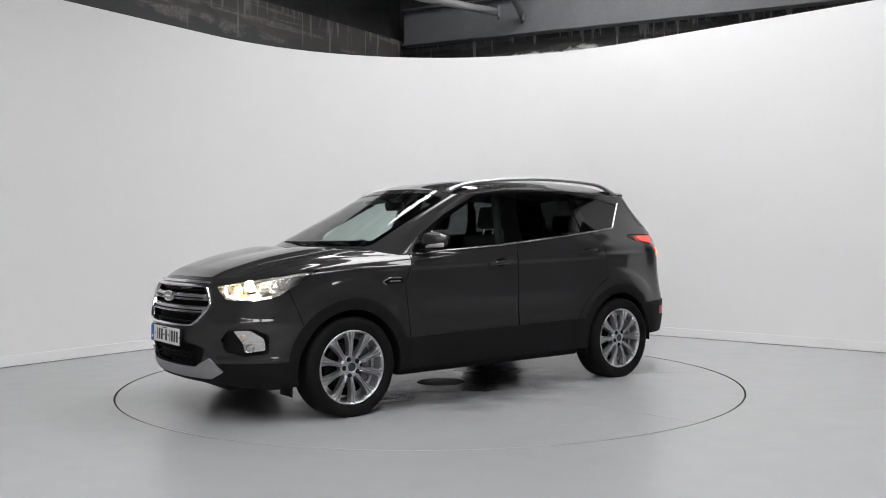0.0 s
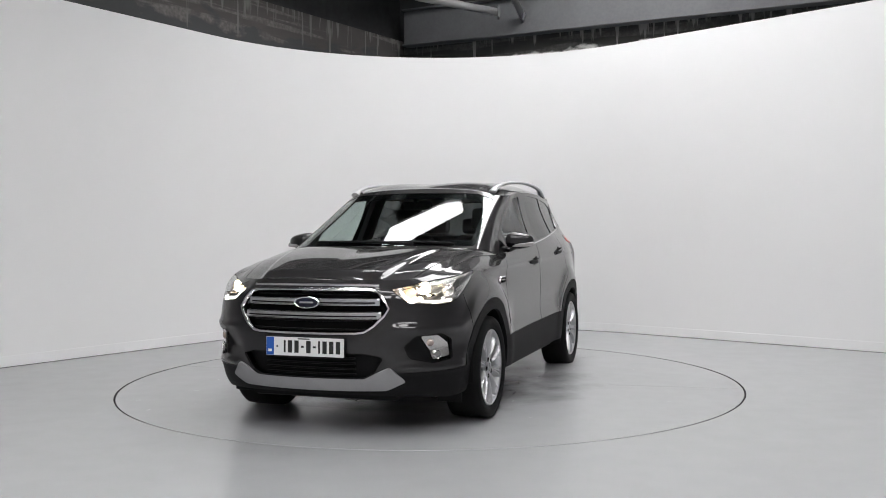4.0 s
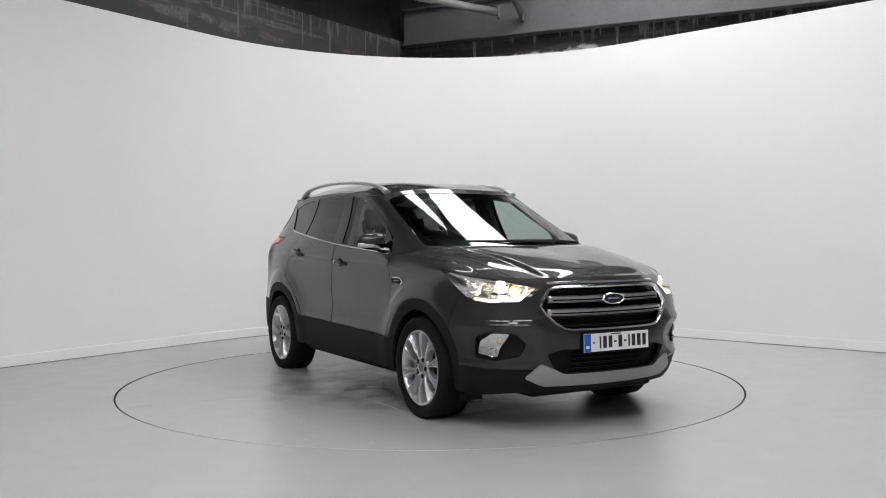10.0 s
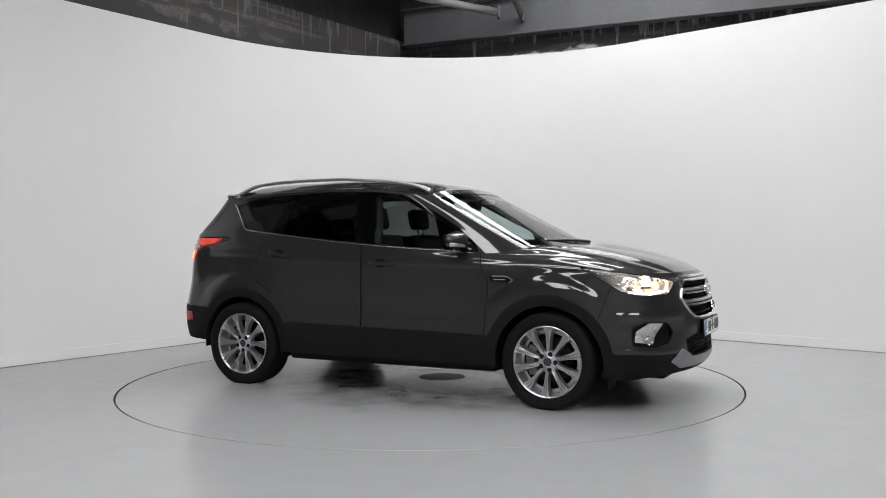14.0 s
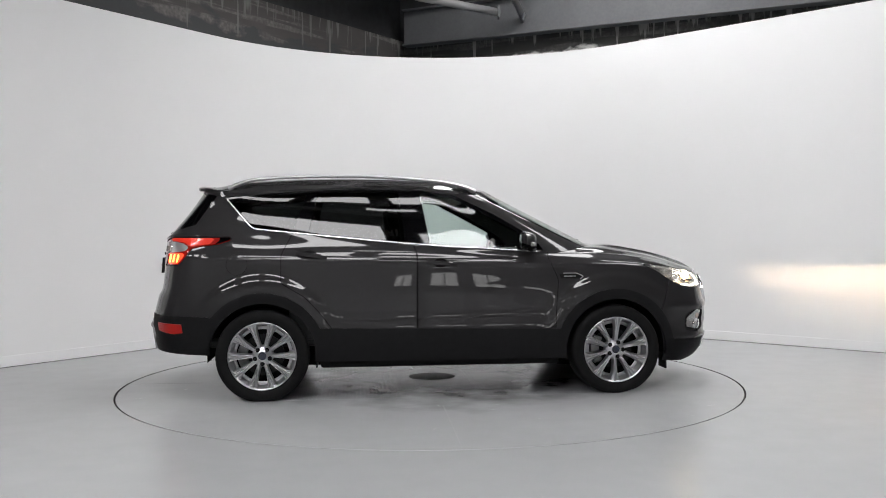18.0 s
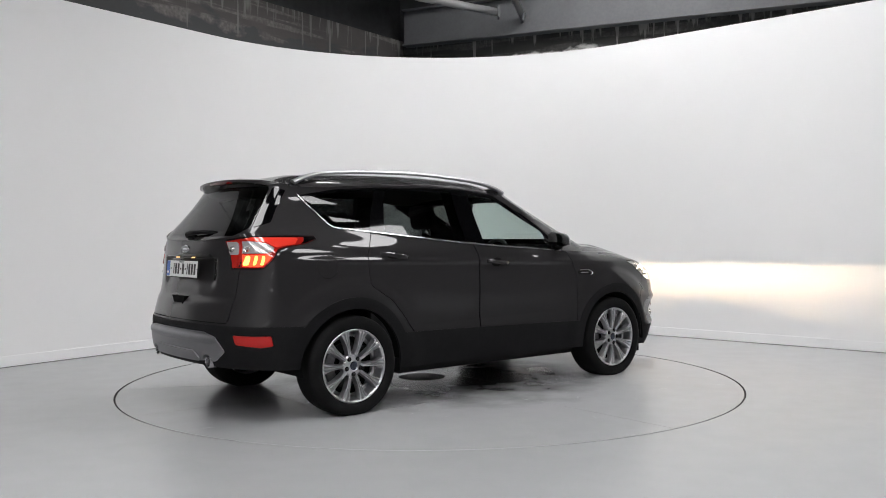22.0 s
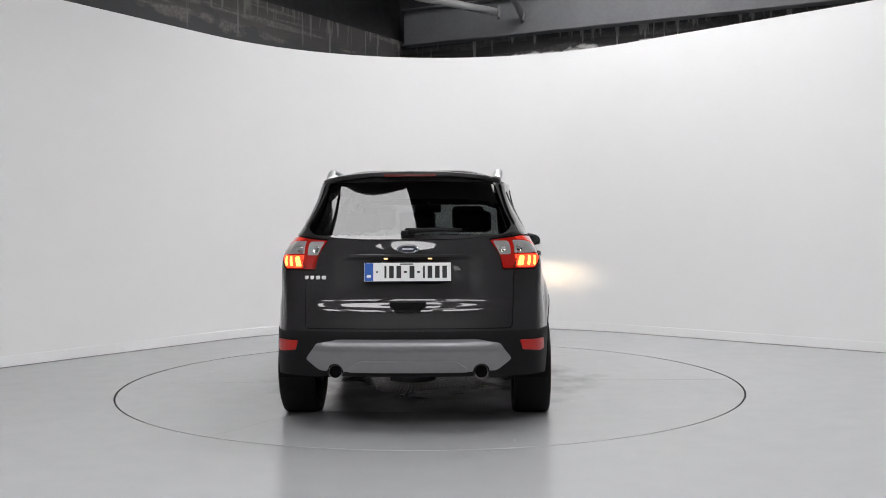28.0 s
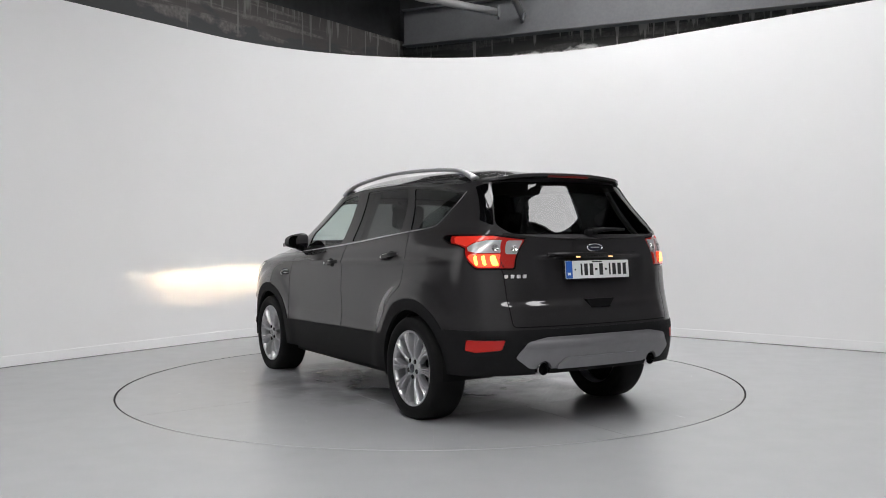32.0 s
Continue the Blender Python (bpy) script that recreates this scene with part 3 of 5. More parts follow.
def clip(s, g):
    """The part of s where g <= 0, cut exactly along g = 0."""
    inside = g <= 0
    k = inside[s.f].sum(1)
    keep = s.f[k == 3]
    cut = s.f[(k == 1) | (k == 2)]
    if len(cut) == 0:
        return tidy(Surf(s.v, s.n, keep))
    one = inside[cut].sum(1) == 1
    odd = np.where(one[:, None], inside[cut], ~inside[cut]).argmax(1)       # the corner that stands alone
    i = np.arange(len(cut))
    a, b, c = cut[i, odd], cut[i, (odd + 1) % 3], cut[i, (odd + 2) % 3]
    pairs = np.concatenate([np.stack([a, b], 1), np.stack([a, c], 1)])
    key = np.sort(pairs, 1)
    uniq, inv = np.unique(key, axis=0, return_inverse=True)
    inv = inv.ravel()
    p, q = uniq[:, 0], uniq[:, 1]
    t = (g[p] / (g[p] - g[q]))[:, None]
    nv, nn = s.v[p] + (s.v[q] - s.v[p]) * t, s.n[p] + (s.n[q] - s.n[p]) * t
    base = len(s.v)
    ab, ac = base + inv[:len(cut)], base + inv[len(cut):]
    f1 = np.stack([a, ab, ac], 1)[one]
    two = ~one
    f2 = np.concatenate([np.stack([ab, b, c], 1)[two], np.stack([ab, c, ac], 1)[two]])
    return tidy(Surf(np.concatenate([s.v, nv]), np.concatenate([s.n, nn]), np.concatenate([keep, f1, f2])))


def tidy(s):
    used, f = np.unique(s.f, return_inverse=True)
    return Surf(s.v[used], s.n[used], f.reshape(-1, 3))


def poly_sd(q, poly):
    """Signed distance of the points q to a polygon, less than zero inside."""
    poly = np.asarray(poly, float)
    best, odd = np.full(len(q), 1e9), np.zeros(len(q), bool)
    for a, b in zip(poly, np.roll(poly, -1, axis=0)):
        e = b - a
        w = q - a
        t = np.clip((w @ e) / (e @ e + 1e-12), 0, 1)
        best = np.minimum(best, ((w - t[:, None] * e) ** 2).sum(1))
        cross = (a[1] > q[:, 1]) != (b[1] > q[:, 1])
        xs = a[0] + (q[:, 1] - a[1]) * e[0] / (e[1] if abs(e[1]) > 1e-12 else 1e-12)
        odd ^= cross & (q[:, 0] < xs)
    return np.sqrt(best) * np.where(odd, -1, 1)


def smooth_poly(poly, r=0.02, n=4):
    """Rounds the corners of a polygon."""
    poly = [Vector(p) for p in poly]
    out = []
    for i, p in enumerate(poly):
        a, b = poly[i - 1] - p, poly[(i + 1) % len(poly)] - p
        d = min(r, a.length * 0.45, b.length * 0.45)
        s, e = p + a.normalized() * d, p + b.normalized() * d
        for k in range(n + 1):
            t = k / n
            out.append((s * (1 - t) + p * t) * (1 - t) + (p * (1 - t) + e * t) * t)
    return [tuple(v) for v in out]


def nearest(s, p):
    return int(((s.v - np.asarray(p)) ** 2).sum(1).argmin())


def uz(s, pts):
    """Places near the surface as its (u, z); a y below zero lies past the centre line."""
    top = s.n[:, 3].max()
    out = []
    for p in pts:
        u = s.n[nearest(s, (p[0], abs(p[1]), p[2])), 3]
        if p[1] < 0:
            u = -1.0 if p[0] > 0 else top + 1.0
        out.append((u, p[2]))
    return out


def sd_uz(s, base, pts, r=0.02):
    """Signed distance of s to an outline of places on the surface base."""
    return poly_sd(np.stack([s.n[:, 3], s.v[:, 2]], 1), smooth_poly(uz(base, pts), r))


def sd_xz(s, pts, r=0.03):
    return poly_sd(s.v[:, [0, 2]], smooth_poly(pts, r))


def moved(s, d):
    return Surf(s.v + s.n[:, :3] * d, s.n, s.f)


def join(*ss):
    v, n, f, k = [], [], [], 0
    for s in ss:
        v.append(s.v), n.append(s.n), f.append(s.f + k)
        k += len(s.v)
    return Surf(np.concatenate(v), np.concatenate(n), np.concatenate(f))


def rim(s, depth, seam=True):
    """s with its open edges folded inwards, so that a panel shows its thickness."""
    e = np.concatenate([s.f[:, [0, 1]], s.f[:, [1, 2]], s.f[:, [2, 0]]])
    key = np.sort(e, 1)
    _, first, count = np.unique(key, axis=0, return_index=True, return_counts=True)
    e = e[first[count == 1]]
    if seam:
        e = e[~((np.abs(s.v[e[:, 0], 1]) < 2e-4) & (np.abs(s.v[e[:, 1], 1]) < 2e-4))]
    if not len(e):
        return s
    a, b = s.v[e[:, 0]], s.v[e[:, 1]]
    na, nb = s.n[e[:, 0], :3], s.n[e[:, 1], :3]
    out = np.cross(b - a, na)
    out /= np.linalg.norm(out, axis=1, keepdims=True) + 1e-12
    m = len(e)
    dd = np.atleast_1d(depth)[:, None]
    v = np.concatenate([a, b, b - nb * dd, a - na * dd])
    n = np.concatenate([np.concatenate([out] * 4), np.zeros((4 * m, 1))], 1)
    i = np.arange(m)
    f = np.concatenate([np.stack([i, i + 2 * m, i + m], 1), np.stack([i, i + 3 * m, i + 2 * m], 1)])
    return join(s, Surf(v, n, f))


def mirrored(s):
    m = np.array([1, -1, 1.0])
    return Surf(s.v * m, s.n * np.array([1, -1, 1, 1.0]), s.f[:, ::-1])


def add(name, s, material, parent, label=""):
    me = bpy.data.meshes.new(name)
    me.from_pydata(s.v.tolist(), [], s.f.tolist())
    me.polygons.foreach_set("use_smooth", np.ones(len(s.f), bool))
    me.normals_split_custom_set_from_vertices(s.n[:, :3].tolist())
    return link(name, me, material, parent, label)


M_PAINT = mat("dark_grey_metallic_paint", (0.023, 0.0222, 0.0232), 0.42, spec=0.05, metal=0.12, coat=1.0, vary=0.04, scale=40)
M_BLACK = mat("black_textured_plastic", (0.0095, 0.0095, 0.0102), 0.62, spec=0.12, vary=0.15, scale=20, bump=0.15, bump_scale=400)
M_GLOSS = mat("gloss_black_trim", (0.002, 0.002, 0.0024), 0.04, spec=0.45)
M_CHROME = mat("chrome", (0.86, 0.86, 0.87), 0.16, metal=1.0)
M_BRIGHT = mat("polished_window_trim", (0.55, 0.55, 0.56), 0.22, metal=1.0)
M_SATIN = mat("satin_silver", (0.54, 0.54, 0.55), 0.40, metal=0.85, vary=0.04, scale=20)
M_SKID = mat("grey_silver_skid_paint", (0.31, 0.31, 0.315), 0.42, metal=0.3, vary=0.06, scale=20)
M_SKIDREAR = mat("silver_skid_paint", (0.21, 0.21, 0.22), 0.34, metal=0.45, vary=0.06, scale=20)
M_ALLOY = mat("bright_alloy", (0.52, 0.52, 0.53), 0.30, metal=0.9, vary=0.03, scale=30)
M_DARKMETAL = mat("dark_barrel", (0.022, 0.022, 0.023), 0.45, metal=0.7)
M_CALIPER = mat("cast_caliper", (0.20, 0.20, 0.20), 0.5, metal=0.6, vary=0.15, scale=20)
M_TYRE = mat("tyre_rubber", (0.007, 0.007, 0.0073), 0.75, spec=0.15, vary=0.2, scale=12, bump=0.2, bump_scale=200)
M_VOID = mat("dark_inner", (0.007, 0.007, 0.0073), 0.9, spec=0.1)
M_CABIN = mat("cabin_plastic", (0.025, 0.026, 0.028), 0.6, vary=0.1, scale=10)
M_SEAT = mat("seat_cloth", (0.022, 0.022, 0.024), 0.9, vary=0.2, scale=15, bump=0.3, bump_scale=300)
M_LINING = mat("pale_headlining", (0.45, 0.45, 0.43), 0.9, vary=0.05)
M_CLEAR = glass_mat("windscreen_glass", (0.78, 0.86, 0.83), ior=1.75)
M_SIDEGLASS = glass_mat("side_glass", (0.76, 0.84, 0.81), ior=1.6)
M_PRIVACY = glass_mat("privacy_glass", (0.10, 0.105, 0.105), ior=1.52)
M_LENS = glass_mat("clear_lens", (0.93, 0.93, 0.93))
M_REDLENS = mat("red_lens", (0.30, 0.010, 0.008), 0.12, coat=1.0, emit=(1.0, 0.03, 0.012), strength=0.05)
M_DIMRED = mat("unlit_red_lens", (0.11, 0.005, 0.004), 0.25, coat=0.4)
M_REDLIT = mat("lit_red_lens", (0.5, 0.03, 0.02), 0.15, coat=1.0, emit=(1.0, 0.055, 0.018), strength=2.2)
M_AMBERLIT = mat("lit_tail_lamp", (0.6, 0.2, 0.05), 0.2, coat=1.0, emit=(1.0, 0.34, 0.05), strength=6.0)
M_REFLECT = mat("red_reflector", (0.42, 0.008, 0.006), 0.3, coat=0.2, bump=0.4, bump_scale=150)
M_CLEARLENS = mat("clear_ribbed_lens", (0.62, 0.61, 0.60), 0.14, metal=0.85, coat=1.0, bump=0.12, bump_scale=60)
M_WHITELENS = mat("clear_white_lens", (0.46, 0.44, 0.44), 0.2, metal=0.4, coat=1.0, bump=0.15, bump_scale=90)
M_DRL = mat("lit_daylight_strip", (0.9, 0.9, 0.9), 0.3, emit=(1.0, 0.93, 0.82), strength=4.0)
M_PROJ = mat("lit_projector_lens", (0.9, 0.8, 0.6), 0.05, coat=1.0, emit=(1.0, 0.82, 0.55), strength=30.0)
M_BEAM = mat("headlamp_filament", (1, 1, 1), 0.5, emit=(1.0, 0.70, 0.42), strength=430000.0)
M_PLATE = mat("number_plate_white", (0.78, 0.78, 0.77), 0.35)
M_BLUE = mat("plate_blue", (0.02, 0.10, 0.42), 0.35)
M_INK = mat("plate_black", (0.012, 0.012, 0.012), 0.5)
M_BADGE = mat("badge_enamel", (0.010, 0.014, 0.03), 0.15, coat=1.0)
M_PLATELAMP = mat("plate_lamp", (1, 0.8, 0.5), 0.4, emit=(1.0, 0.55, 0.2), strength=1.5)

LOW, UP, HOOD, ROOF = lower_surf(), upper_surf(), hood_surf(), roof_surf()


def both(name, s, material, label="", depth=0.0, parent=None):
    """A left and a right part."""
    s = rim(s, depth) if depth else s
    return add(name, s, material, parent or CAR, label), add(name, mirrored(s), material, parent or CAR, label)


def whole(name, s, material, label="", depth=0.0, parent=None):
    """A part that runs across the centre line."""
    s = join(s, mirrored(s))
    return add(name, rim(s, depth) if depth else s, material, parent or CAR, label)


def cut_out(s, g, gap=0.0):
    """(inside, outside) of g, with a gap between them."""
    return clip(s, g + gap / 2), clip(s, gap / 2 - g)


# outlines on the lower body; places as (x, y, z)
HEAD = [(2.125, 0.50, 0.905), (2.08, 0.59, 0.822), (1.98, 0.76, 0.812), (1.85, 0.83, 0.845), (1.57, 0.85, 1.005), (1.75, 0.80, 0.985), (1.93, 0.72, 0.955), (2.05, 0.60, 0.930)]
TAIL = [(-2.13, 0.510, 1.205), (-2.105, 0.585, 1.022), (-1.965, 0.775, 1.022), (-1.865, 0.84, 1.148), (-1.77, 0.87, 1.168), (-1.67, 0.87, 1.180), (-1.575, 0.86, 1.212), (-1.585, 0.85, 1.230), (-1.80, 0.80, 1.232), (-2.00, 0.68, 1.230)]
GRILLE = [(2.24, -0.2, 0.912), (2.20, 0.437, 0.908), (2.19, 0.512, 0.790), (2.24, 0.372, 0.641), (2.28, -0.2, 0.640)]
INTAKE = [(2.28, -0.2, 0.520), (2.24, 0.37, 0.528), (2.20, 0.475, 0.500), (2.22, 0.42, 0.410), (2.22, 0.36, 0.376), (2.26, -0.2, 0.368)]
SKID = [(2.18, 0.500, 0.445), (2.12, 0.590, 0.356), (2.16, 0.480, 0.305), (2.24, -0.2, 0.297), (2.26, -0.2, 0.370), (2.22, 0.355, 0.374), (2.21, 0.42, 0.405)]
FOG = [(1.93, 0.815, 0.600), (2.00, 0.755, 0.640), (2.10, 0.635, 0.630), (2.14, 0.575, 0.565), (2.12, 0.605, 0.492), (2.03, 0.715, 0.462), (1.93, 0.815, 0.480)]
FOGLAMP = [(2.08, 0.662, 0.624), (2.02, 0.738, 0.628), (1.95, 0.798, 0.575), (1.94, 0.805, 0.502), (2.03, 0.712, 0.485), (2.04, 0.703, 0.535)]
REARSKID = [(-2.22, -0.2, 0.412), (-2.20, 0.37, 0.412), (-2.16, 0.53, 0.418), (-2.135, 0.614, 0.485), (-2.17, 0.545, 0.575), (-2.20, 0.42, 0.604), (-2.24, -0.2, 0.612)]
GATE = [(-2.24, -0.2, 0.672), (-2.15, 0.628, 0.668), (-2.13, 0.652, 0.85), (-2.09, 0.660, 1.00), (-2.06, 0.640, 1.30), (-2.14, -0.2, 1.35)]
REFLECTOR = [(-1.93, 0.80, 0.587), (-2.10, 0.655, 0.594), (-2.085, 0.67, 0.532), (-1.98, 0.77, 0.512), (-1.92, 0.81, 0.520)]
DOOR_F = [(0.815, 1.15), (0.822, 1.053), (0.897, 0.892), (0.880, 0.70), (0.868, 0.50), (-0.187, 0.50), (-0.183, 1.08), (-0.225, 1.20)]
DOOR_R = [(-0.229, 1.20), (-0.189, 1.08), (-0.193, 0.50), (-0.80, 0.50), (-0.92, 0.66), (-1.03, 0.78), (-1.205, 0.885), (-1.205, 1.095), (-1.12, 1.26), (-1.12, 1.30)]


def clad_height(x):
    return np.interp(x, [-2.3, -1.75, -1.4, -0.9, 0.9, 1.3, 1.6, 2.3], [0.655, 0.640, 0.55, 0.545, 0.515, 0.47, 0.430, 0.40])


def arch_r(s):
    x, z = s.v[:, 0], s.v[:, 2]
    r = np.minimum(np.hypot(x - HUB_X, z - HUB_Z), np.hypot(x + HUB_X, z - HUB_Z))
    return np.where(s.v[:, 1] > 0.5, r, 9.0)


def build_lower():
    s = clip(LOW, 0.392 - arch_r(LOW))
    s = clip(s, np.interp(s.v[:, 0], [-2.3, -1.75, -1.6, -0.9, 0.9, 1.6, 1.9, 2.3], [0.385, 0.355, 0.30, 0.295, 0.290, 0.26, 0.24, 0.285]) - s.v[:, 2])
    shell = s
    for outline, r in ((HEAD, 0.012), (GRILLE, 0.03), (INTAKE, 0.02), (FOG, 0.02)):
        shell = clip(shell, -sd_uz(shell, LOW, outline, r) - 0.004)
    shell = clip(shell, np.where(shell.v[:, 0] < -1.9, 0.056 - np.hypot(shell.v[:, 1] - 0.442, shell.v[:, 2] - 0.408), -1.0))
    add("inner_shell", join(moved(shell, -0.02), mirrored(moved(shell, -0.02))), M_VOID, CAR)
    # black lower cladding, with the bumper inserts cut from it
    clad, paint = cut_out(s, np.minimum(s.v[:, 2] - clad_height(s.v[:, 0]), arch_r(s) - 0.470))
    skid, clad = cut_out(clad, sd_uz(clad, LOW, SKID))
    whole("front_skid_plate", moved(skid, 0.012), M_SKID, "silver-grey painted lower bumper insert", 0.02)
    # round notches in the rear bumper, through which the exhaust tips show
    clad = clip(clad, np.where(clad.v[:, 0] < -1.9, 0.052 - np.hypot(clad.v[:, 1] - 0.442, clad.v[:, 2] - 0.408), -1.0))
    skid, clad = cut_out(clad, sd_uz(clad, LOW, REARSKID, 0.018))
    rs = whole("rear_skid_plate", moved(skid, 0.014), M_SKIDREAR, "silver painted rear bumper insert", 0.03)
    step = clip(skid, sd_uz(skid, LOW, [(-2.22, -0.2, 0.38), (-2.20, 0.33, 0.38), (-2.19, 0.36, 0.43), (-2.20, 0.285, 0.476), (-2.23, -0.2, 0.480)], 0.02))
    whole("skid_step", moved(step, 0.026), M_SKIDREAR, "", 0.018, rs)
    refl, clad = cut_out(clad, sd_uz(clad, LOW, REFLECTOR, 0.01), 0.004)
    both("rear_reflector", moved(refl, 0.006), M_REFLECT, "red bumper reflector", 0.012)
    intake, clad = cut_out(clad, sd_uz(clad, LOW, INTAKE, 0.02))
    clad = moved(clad, 0.005)
    x = clad.v[:, 0]
    for name, g in (("front_lower_bumper", 1.345 - x), ("sill_cladding", np.abs(x) - 1.345), ("rear_lower_bumper", x + 1.345)):
        p = clip(clad, g)
        if name == "sill_cladding":
            both(name, p, M_BLACK, "", 0.022)
        else:
            whole(name, p, M_BLACK, "", 0.022)
    # paint: lamps and openings first
    grille, paint = cut_out(paint, sd_uz(paint, LOW, GRILLE, 0.03))
    whole("grille_backing", moved(grille, -0.05), M_VOID)
    lip, paint = cut_out(paint, sd_uz(paint, LOW, SKID))
    intake2, paint = cut_out(paint, sd_uz(paint, LOW, INTAKE, 0.02))
    whole("intake_backing", moved(join(intake, intake2), -0.05), M_BLACK)
    both("skid_edge", moved(lip, 0.012), M_SKID, "", 0.02)
    fog, paint = cut_out(paint, sd_uz(paint, LOW, FOG, 0.02))
    both("fog_recess", moved(fog, -0.03), M_BLACK)
    lamp = clip(fog, sd_uz(fog, LOW, FOGLAMP, 0.012))
    lamps = both("fog_lamp", moved(lamp, -0.006), M_CLEARLENS, "clear fog and indicator lamp", 0.02)
    head, paint = cut_out(paint, sd_uz(paint, LOW, HEAD, 0.012), 0.004)
    tail, paint = cut_out(paint, sd_uz(paint, LOW, TAIL, 0.012), 0.009)
    # closed panels
    door, paint = cut_out(paint, sd_xz(paint, DOOR_F), 0.006)
    d1 = both("front_door", door, M_PAINT, "", 0.016)
    door, paint = cut_out(paint, sd_xz(paint, DOOR_R), 0.006)
    d2 = both("rear_door", door, M_PAINT, "", 0.016)
    gate, paint = cut_out(paint, sd_uz(paint, LOW, GATE, 0.03), 0.006)
    gate_ob = whole("tailgate", gate, M_PAINT, "", 0.016)
    x, z = paint.v[:, 0], paint.v[:, 2]
    bump = np.where(x > 0, 1.70 + 0.35 * (z - 0.62) - x, 1.0)
    bumper, paint = cut_out(paint, bump, 0.005)
    whole("front_bumper", bumper, M_PAINT, "", 0.016)
    fender, quarter = cut_out(paint, -paint.v[:, 0])
    both("front_wing", fender, M_PAINT, "", 0.016)
    flap, rest = cut_out(quarter, np.hypot(quarter.v[:, 0] + 1.53, quarter.v[:, 2] - 1.025) - 0.078, 0.002)
    add("rear_quarter", rim(quarter, 0.016), M_PAINT, CAR)
    add("rear_quarter", mirrored(rim(rest, 0.016)), M_PAINT, CAR)
    add("fuel_flap", mirrored(rim(flap, 0.01)), M_PAINT, CAR)
    return head, tail, d1, d2, gate_ob


HEAD_S, TAIL_S, DOORS_F, DOORS_R, GATE_OB = build_lower()


def put(bm, at, normal=None, spin=0):
    """Moves a bmesh built round the origin, with x outwards, to a place."""
    m = Matrix.Translation(at)
    if normal is not None:
        m = m @ Vector(normal).to_track_quat("X", "Z").to_matrix().to_4x4()
    bmesh.ops.transform(bm, matrix=m @ Matrix.Rotation(radians(spin), 4, "X"), verts=bm.verts)
    return bm


def on(s, p):
    """The surface's point and normal nearest to p, averaged over close points."""
    d = ((s.v - np.asarray(p)) ** 2).sum(1)
    i = np.argsort(d)[:4]
    w = 1 / (d[i] + 1e-6)
    w /= w.sum()
    n = (s.n[i, :3] * w[:, None]).sum(0)
    return Vector((s.v[i] * w[:, None]).sum(0)), Vector(n).normalized()


def at_x(s, y, z):
    """The nose's or tail's x at a given y and z (nose: s clipped to x > 0)."""
    d = (s.v[:, 1] - y) ** 2 + (s.v[:, 2] - z) ** 2
    i = np.argsort(d)[:4]
    w = 1 / (d[i] + 1e-7)
    return float((s.v[i, 0] * w).sum() / w.sum())


def at_y(s, x, z):
    d = (s.v[:, 0] - x) ** 2 + (s.v[:, 2] - z) ** 2
    i = np.argsort(d)[:4]
    w = 1 / (d[i] + 1e-7)
    return float((s.v[i, 1] * w).sum() / w.sum())


NOSE = clip(LOW, 1.6 - LOW.v[:, 0])
BACK = clip(LOW, LOW.v[:, 0] + 1.8)
FLANK = clip(LOW, 0.72 - LOW.v[:, 1])
UPSIDE = clip(UP, np.maximum(np.abs(UP.v[:, 0] + 0.5) - 1.35, 0.5 - UP.v[:, 1]))


def ribbon(pts, width, thick, close=False):
    """A raised strip along (place, normal) pairs, flat side outwards, with rounded shoulders."""
    bm = bmesh.new()
    rings = []
    n = len(pts)
    for i, (p, nn) in enumerate(pts):
        a, b = pts[i - 1 if close or i else 0][0], pts[(i + 1) % n if close or i < n - 1 else i][0]
        d = (b - a).normalized()
        side = nn.cross(d).normalized()
        w = width[i] if isinstance(width, (list, tuple)) else width
        prof = [(-w / 2, -thick), (-w / 2, thick * 0.3), (-w * 0.30, thick), (w * 0.30, thick), (w / 2, thick * 0.3), (w / 2, -thick)]
        rings.append([bm.verts.new(p + side * u + nn * v) for u, v in prof])
    rng = range(n) if close else range(n - 1)
    for i in rng:
        a, b = rings[i], rings[(i + 1) % n]
        for k in range(6):
            bm.faces.new((a[k], a[(k + 1) % 6], b[(k + 1) % 6], b[k]))
    if not close:
        bm.faces.new(rings[0][::-1])
        bm.faces.new(rings[-1])
    bmesh.ops.recalc_face_normals(bm, faces=bm.faces)
    return bm


def flip_y(bm):
    bmesh.ops.scale(bm, vec=(1, -1, 1), verts=bm.verts)
    bmesh.ops.reverse_faces(bm, faces=bm.faces)
    return bm


def sided(name, make, material, label="", parents=(None, None), angle=35):
    a = part(name, make(), material, parents[0] or CAR, label, angle=angle)
    b = part(name, flip_y(make()), material, parents[1] or CAR, label, angle=angle)
    return a, b


def line_on(s, pts, n, out=0.0, lookup=None):
    """Points with normals along a spline of rough places, laid on the surface."""
    res = []
    for q in spline(pts, n):
        p, nn = on(s, q)
        res.append((p + nn * out, nn))
    return res


